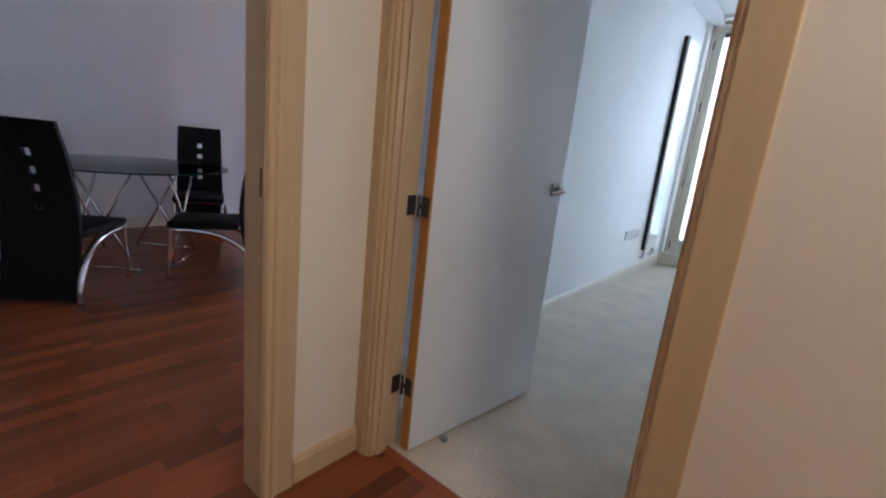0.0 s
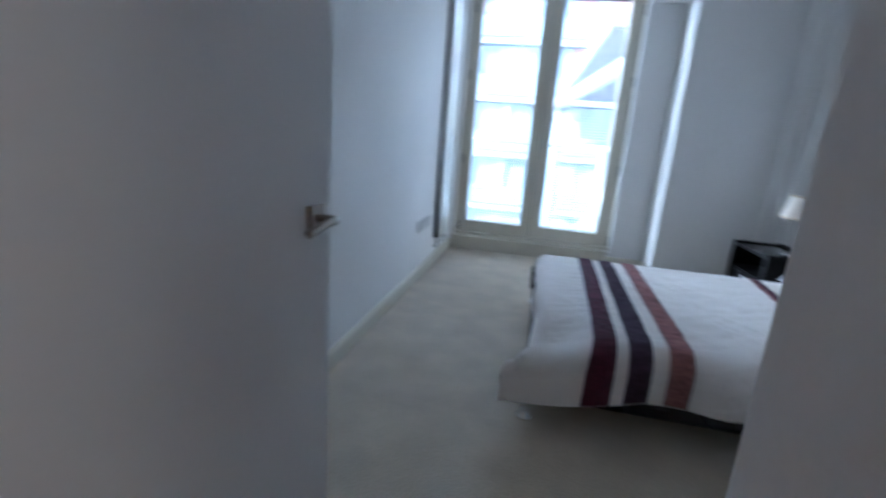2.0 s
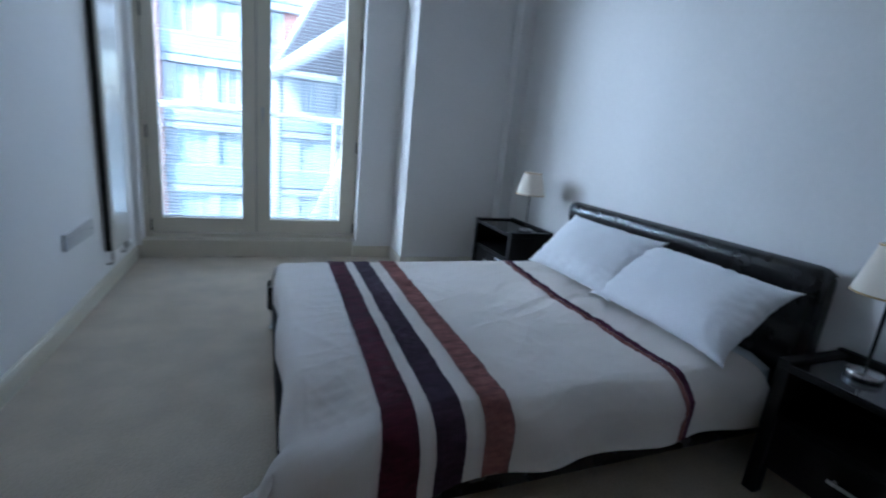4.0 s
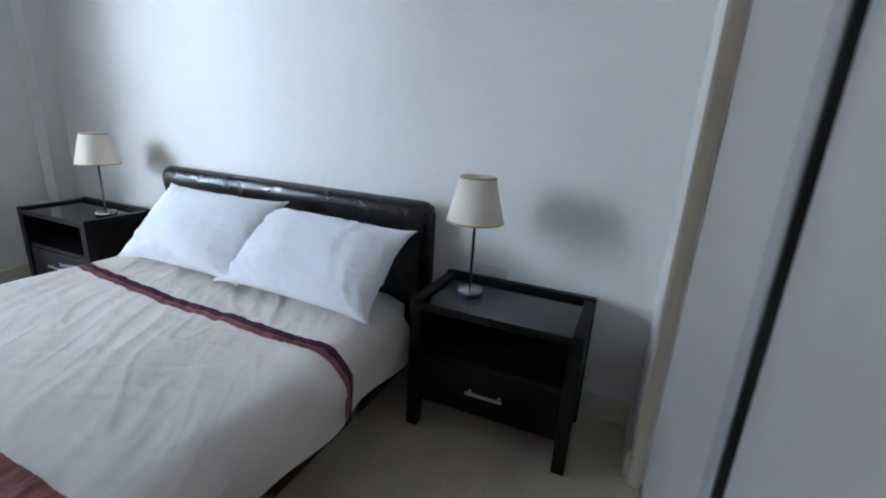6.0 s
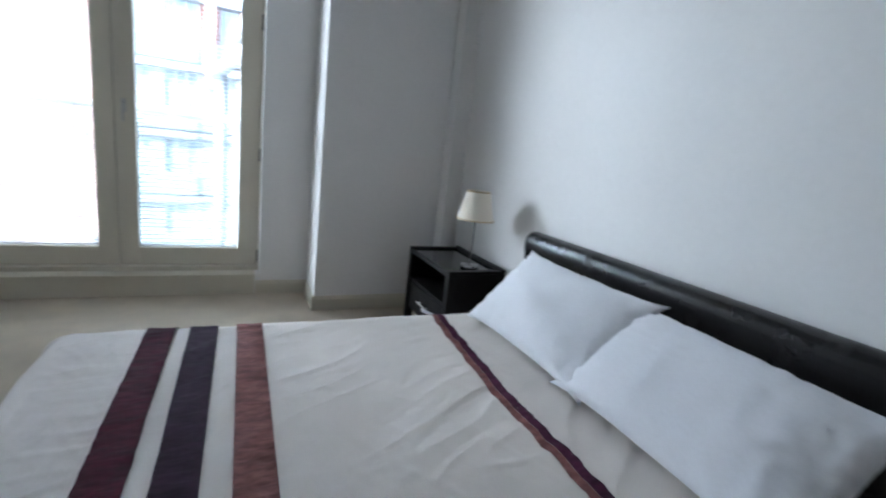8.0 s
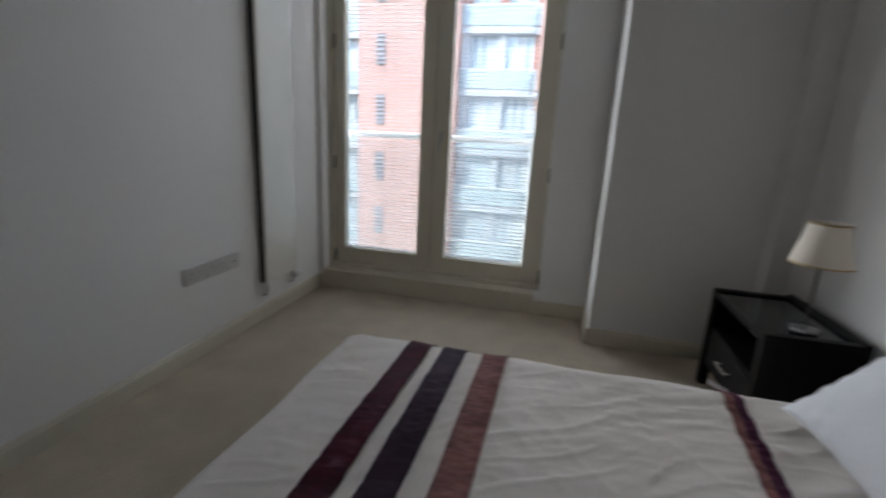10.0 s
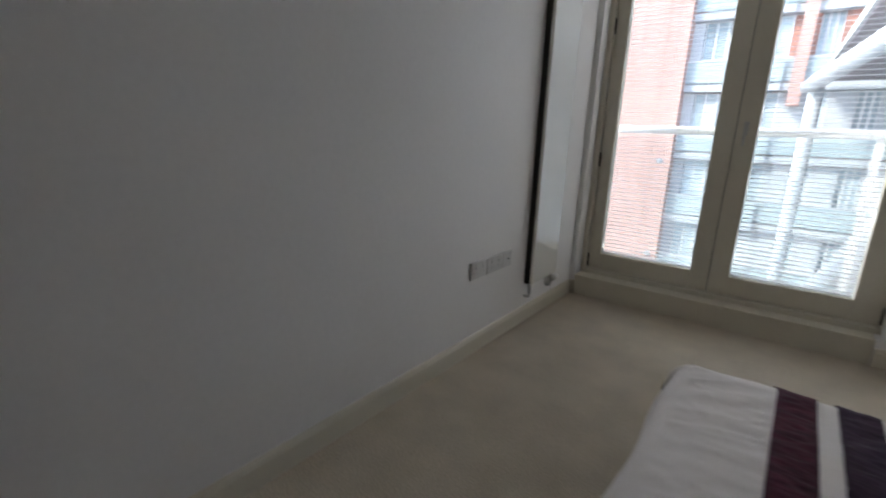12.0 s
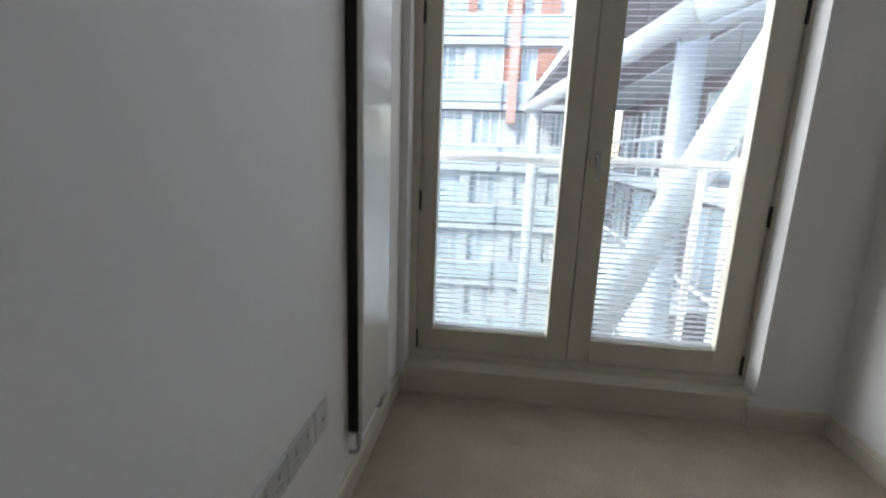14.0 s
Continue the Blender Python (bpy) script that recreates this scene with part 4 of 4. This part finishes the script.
top.visible_shadow = False
part("edge", lathe([(0.6645, 0.736), (0.667, 0.739), (0.667, 0.743), (0.6645, 0.746)], 64), material("glass_edge", (0.01, 0.05, 0.045), 0.15), table, "dark green glass edge")
for k in range(4):
    a = math.pi / 4 + k * math.pi / 2
    u = Vector((math.cos(a), math.sin(a), 0))
    v = Vector((-math.sin(a), math.cos(a), 0))
    for s in (-1, 1):
        part("leg", tube([u * 0.36 + v * s * 0.20 + Vector((0, 0, 0.012)), u * 0.36 - v * s * 0.20 + Vector((0, 0, 0.728))], 0.010, 8), CHROME, table, "slanted chrome bar", smooth=True)
    part("foot_bar", tube([u * 0.36 - v * 0.22 + Vector((0, 0, 0.02)), u * 0.36 + v * 0.22 + Vector((0, 0, 0.02))], 0.010, 8), CHROME, table, smooth=True)
    part("pad", cyl(0.03, 0.03, 0.728, 0.7345, 16, u.x * 0.36, u.y * 0.36), CHROME, table)

fit = thing("ceiling_light", "round flush hall ceiling light with a steel rim, lit", "ceiling light", at=pose(0.85, 0.72, ZH))
part("rim", lathe([(0.22, 0.0), (0.22, -0.03), (0.21, -0.036), (0.195, -0.03), (0.195, 0.0)], 40), STEEL, fit, smooth=True)

# ---- outside ----
structure("ground", box(-300, 300, 6.6, 900, -14.2, -14.0), ASPHALT, "grey street far below")
structure("outer_wall", boxes((-14, -5.1, 6.1, 6.4, -14, 8), (2.0, 3.2, 6.1, 6.4, -14, 8), (-5.1, 2.0, 6.31, 6.4, -14, -0.15), (-5.1, 2.0, 6.31, 6.4, 2.93, 8)), PALECLAD,
          "pale panelled outer wall of the flat's building")

rail = thing("balcony_rail", "white painted steel balustrade outside the french window", "balustrade")
part("top_rail", tube([(-1.45, 6.50, 1.20), (0.62, 6.50, 1.20)], 0.026, 14), GALV, rail, smooth=True)
part("end_knuckle", lathe([(0.0, -0.045), (0.035, -0.04), (0.042, 0.0), (0.035, 0.04), (0.0, 0.045)], 16), GALV, rail, smooth=True).location = (0.62, 6.50, 1.20)
for px in (-1.45, 0.45, 0.62):
    part("post", tube([(px, 6.50, -0.15), (px, 6.50, 1.18)], 0.02, 12), GALV, rail, smooth=True)
part("lower_rail", tube([(-1.45, 6.50, 0.02), (0.62, 6.50, 0.02)], 0.016, 10), GALV, rail, smooth=True)
gp = part("pane", box(-1.40, 0.42, 6.496, 6.504, 0.06, 1.15), GLASS, rail, "clear glass infill")
gp.visible_shadow = False
structure("balcony_slab", box(-1.6, 0.9, 6.31, 6.62, -0.30, -0.15), CONCRETE, "pale concrete ledge outside the window")


def flats(name, label, x0, x1, y, z0, storeys, wallmat, bays, height=2.72, depth=12.0, balcony=True, glazed=0.75, brick_from=None):
    """A block seen from the front (-y): slabs, recessed glazing, balcony fronts."""
    b = thing(name, label, "building")
    top = z0 + storeys * height
    part("wall", box(x0, x1, y + 0.6, y + depth, z0, top), wallmat, b)
    part("roof", box(x0 - 0.3, x1 + 0.3, y - 0.3, y + depth, top, top + 0.5), CLAD, b)
    wbay = (x1 - x0) / bays
    for s in range(storeys):
        z = z0 + s * height
        part("slab", box(x0, x1, y - 0.15, y + 0.65, z - 0.14, z + 0.14), PALECLAD, b)
        for k in range(bays):
            bx = x0 + k * wbay
            m = wallmat if s >= (storeys - 1 if brick_from is None else brick_from) else PALECLAD
            part("pier", box(bx, bx + wbay * (1 - glazed), y + 0.1, y + 0.62, z + 0.18, z + height - 0.18), m, b)
            win = part("window", box(bx + wbay * (1 - glazed), bx + wbay, y + 0.35, y + 0.42, z + 0.18, z + height - 0.18), FARGLASS, b, "dark glazing")
            g0, g1 = bx + wbay * (1 - glazed), bx + wbay
            part("frame", boxes(*[(g0 + (g1 - g0) * q / 3 - 0.04, g0 + (g1 - g0) * q / 3 + 0.04, y + 0.28, y + 0.36, z + 0.18, z + height - 0.18) for q in range(4)]), GALV, win)
            if random.random() < 0.65:
                q = random.choice((0, 1, 2))
                part("curtain", box(g0 + (g1 - g0) * q / 3 + 0.05, g0 + (g1 - g0) * (q + 1) / 3 - 0.05, y + 0.30, y + 0.34, z + 0.2, z + height - 0.3), CURTAIN, win, "pale curtain")
            if balcony:
                bf = part("balcony_front", box(bx, g1, y - 0.12, y - 0.09, z + 0.2, z + 1.0), BALCGLASS, b, "tinted glass balcony front")
                part("handrail", box(bx, g1, y - 0.15, y - 0.05, z + 1.0, z + 1.08), GALV, bf)
    return b


flats("apartment_building", "grey and white apartment block with glazed balconies across the street", -4.2, -0.9, 25.0, -13.02, 8, REDBRICK, 2)
JOINTLINE = material("joint_line", (0.44, 0.26, 0.21), 0.9)
salm = thing("salmon_building", "salmon rendered building with a column of small barred windows", "building")
part("wall", box(-9.1, -4.2, 24.4, 38, -14, 9.5), SALMON, salm)
part("roof", box(-9.2, -4.1, 24.2, 38, 9.5, 10), CLAD, salm)
for zi in range(8):
    zc = -8.51 + zi * 2.72
    xw = -7.95
    w = part("window", box(xw - 0.20, xw + 0.20, 24.36, 24.42, zc - 0.70, zc + 0.70), DARKCLAD, salm, "small dark window")
    part("grille", boxes(*[(xw - 0.22, xw + 0.22, 24.30, 24.36, zc - 0.62 + q * 0.2 - 0.03, zc - 0.62 + q * 0.2 + 0.03) for q in range(7)]), CLAD, w)
for xs in (-7.2, -5.02):
    part("render_joint", box(xs - 0.03, xs + 0.03, 24.385, 24.41, -14, 9.5), JOINTLINE, salm)
for xv, zv in ((-4.62, 0.31), (-4.55, -3.84)):
    part("vent", lathe([(0.0, 0.0), (0.12, 0.0), (0.13, 0.03), (0.13, 0.06), (0.0, 0.06)], 20), CLAD, salm, "pale round vent", smooth=True).matrix_local = pose(xv, 24.40, zv, 90, 0, 0)
flats("terrace_flats", "pale apartment block with balconies past the salmon building", -18.0, -9.1, 26.0, -13.02, 8, CLAD, 4)
flats("brick_tower", "red brick flats beside the steel truss", -0.9, 3.6, 25.2, -13.02, 8, REDBRICK, 3, glazed=0.45, brick_from=6)
part("corner_pier", box(-0.62, -0.22, 24.8, 25.25, 2.6, 8.7), SALMON, bpy.data.objects["brick_tower"], "salmon rendered corner pier")

wing = thing("side_wing", "dark clad wing with projecting balconies along the courtyard", "building")
part("wall", box(4.6, 16, 8.5, 26, -14, 9), DARKCLAD, wing)
for s in range(8):
    z = -13.6 + s * 2.85
    part("slab", box(3.0, 4.65, 8.5, 26, z - 0.15, z + 0.15), CLAD, wing)
    for k in range(6):
        y = 9.2 + k * 2.8
        win = part("window", box(4.54, 4.60, y, y + 1.9, z + 0.2, z + 2.3), FARGLASS, wing)
        part("frame", boxes((4.48, 4.55, y - 0.05, y + 0.05, z + 0.2, z + 2.3), (4.48, 4.55, y + 0.92, y + 0.98, z + 0.2, z + 2.3), (4.48, 4.55, y + 1.85, y + 1.95, z + 0.2, z + 2.3)), GALV, win)
    bal = part("balcony_front", boxes((3.0, 3.04, 8.5, 26, z + 1.05, z + 1.13)), GALV, wing)
    for k in range(13):
        part("baluster", box(3.0, 3.03, 8.6 + k * 1.4, 8.66 + k * 1.4, z + 0.15, z + 1.05), GALV, bal)

# the deep overhang that runs along the wing, its shaded underside coloured dark
for z0, z1, inset, m_, lab in ((3.40, 3.46, 0.06, DARKCLAD, "underside of the overhang, coloured dark for its shade"), (3.461, 3.68, 0.0, CLAD, "grey clad edge of the overhang")):
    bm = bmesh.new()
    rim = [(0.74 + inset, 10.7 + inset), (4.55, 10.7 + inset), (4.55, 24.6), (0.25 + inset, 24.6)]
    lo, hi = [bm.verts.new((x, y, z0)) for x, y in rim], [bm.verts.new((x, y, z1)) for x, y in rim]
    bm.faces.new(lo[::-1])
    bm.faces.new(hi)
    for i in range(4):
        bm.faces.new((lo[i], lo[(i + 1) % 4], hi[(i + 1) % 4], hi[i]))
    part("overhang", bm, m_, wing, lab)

# vaulted canopy over the court, on the wing's slab
bm = bmesh.new()
arc = [(2.75 + 0.95 * math.cos(math.pi * k / 12), -2.05 + 0.81 * math.sin(math.pi * k / 12)) for k in range(13)]
ring = [[bm.verts.new((x, y, z)) for x, z in arc + [(x * 0.97 + 0.0825, z - 0.05) for x, z in arc[::-1]]] for y in (11.6, 17.5)]
m = len(ring[0])
for i in range(m):
    bm.faces.new((ring[0][i], ring[0][(i + 1) % m], ring[1][(i + 1) % m], ring[1][i]))
bm.faces.new(ring[0][::-1])
bm.faces.new(ring[1])
part("canopy", bm, PALECLAD, wing, "pale vaulted canopy")

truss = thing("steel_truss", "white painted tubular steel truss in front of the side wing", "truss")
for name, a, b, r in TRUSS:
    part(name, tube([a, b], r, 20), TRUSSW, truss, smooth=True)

# ---- floor boards ----
bw, bl_ = 0.07, 0.56
rows_n = int((2.0 + 5.0) / bw)
near, far = [], []
for i in range(rows_n):
    x0 = -4.95 + i * bw
    off = (i * 0.37) % 1.0 * bl_
    y = -1.9 - off
    while y < 5.95:
        L = bl_ * (0.75 + 0.5 * random.random())
        y0, y1 = max(y, -1.9), min(y + L, 5.95)
        y += L
        if x0 + bw > -1.22:
            y1 = min(y1, 1.175)
        if y1 - y0 < 0.06 or x0 > 1.85:
            continue
        (near if (-3.0 < x0 < 0.25 and -0.05 < y0 < 1.7) else far).append((x0, y0, y1))
near.sort(key=lambda p: (p[0] + 1.4) ** 2 * 0.5 + (p[1] - 0.8) ** 2)
far += near[300:]
near = near[:300]
floor_parent = bpy.data.objects["floor_hall"]
shared = {}


def board_mesh(L):
    key = round(L, 1)
    if key not in shared:
        bm = box(0.0002, bw - 0.0002, 0.0002, key - 0.0002, -0.012, 0.0, bevel=0.0004, seg=1)
        me = bpy.data.meshes.new("board")
        bm.to_mesh(me)
        bm.free()
        me.materials.append(PLANK)
        shared[key] = me
    return shared[key], key


for x0, y0, y1 in near:
    me, key = board_mesh(max(0.1, y1 - y0))
    o = new("board", me)
    o.parent = floor_parent
    o.location = (x0, y0, 0)
    o.scale = (1, (y1 - y0) / key, 1)
bm = bmesh.new()
for x0, y0, y1 in far:
    box(x0 + 0.0002, x0 + bw - 0.0002, y0 + 0.0003, y1 - 0.0003, -0.012, random.uniform(-0.0004, 0.0), bm=bm)
rest = part("boards", bm, PLANK_FAR, floor_parent)
rest["kind"] = "stuff"
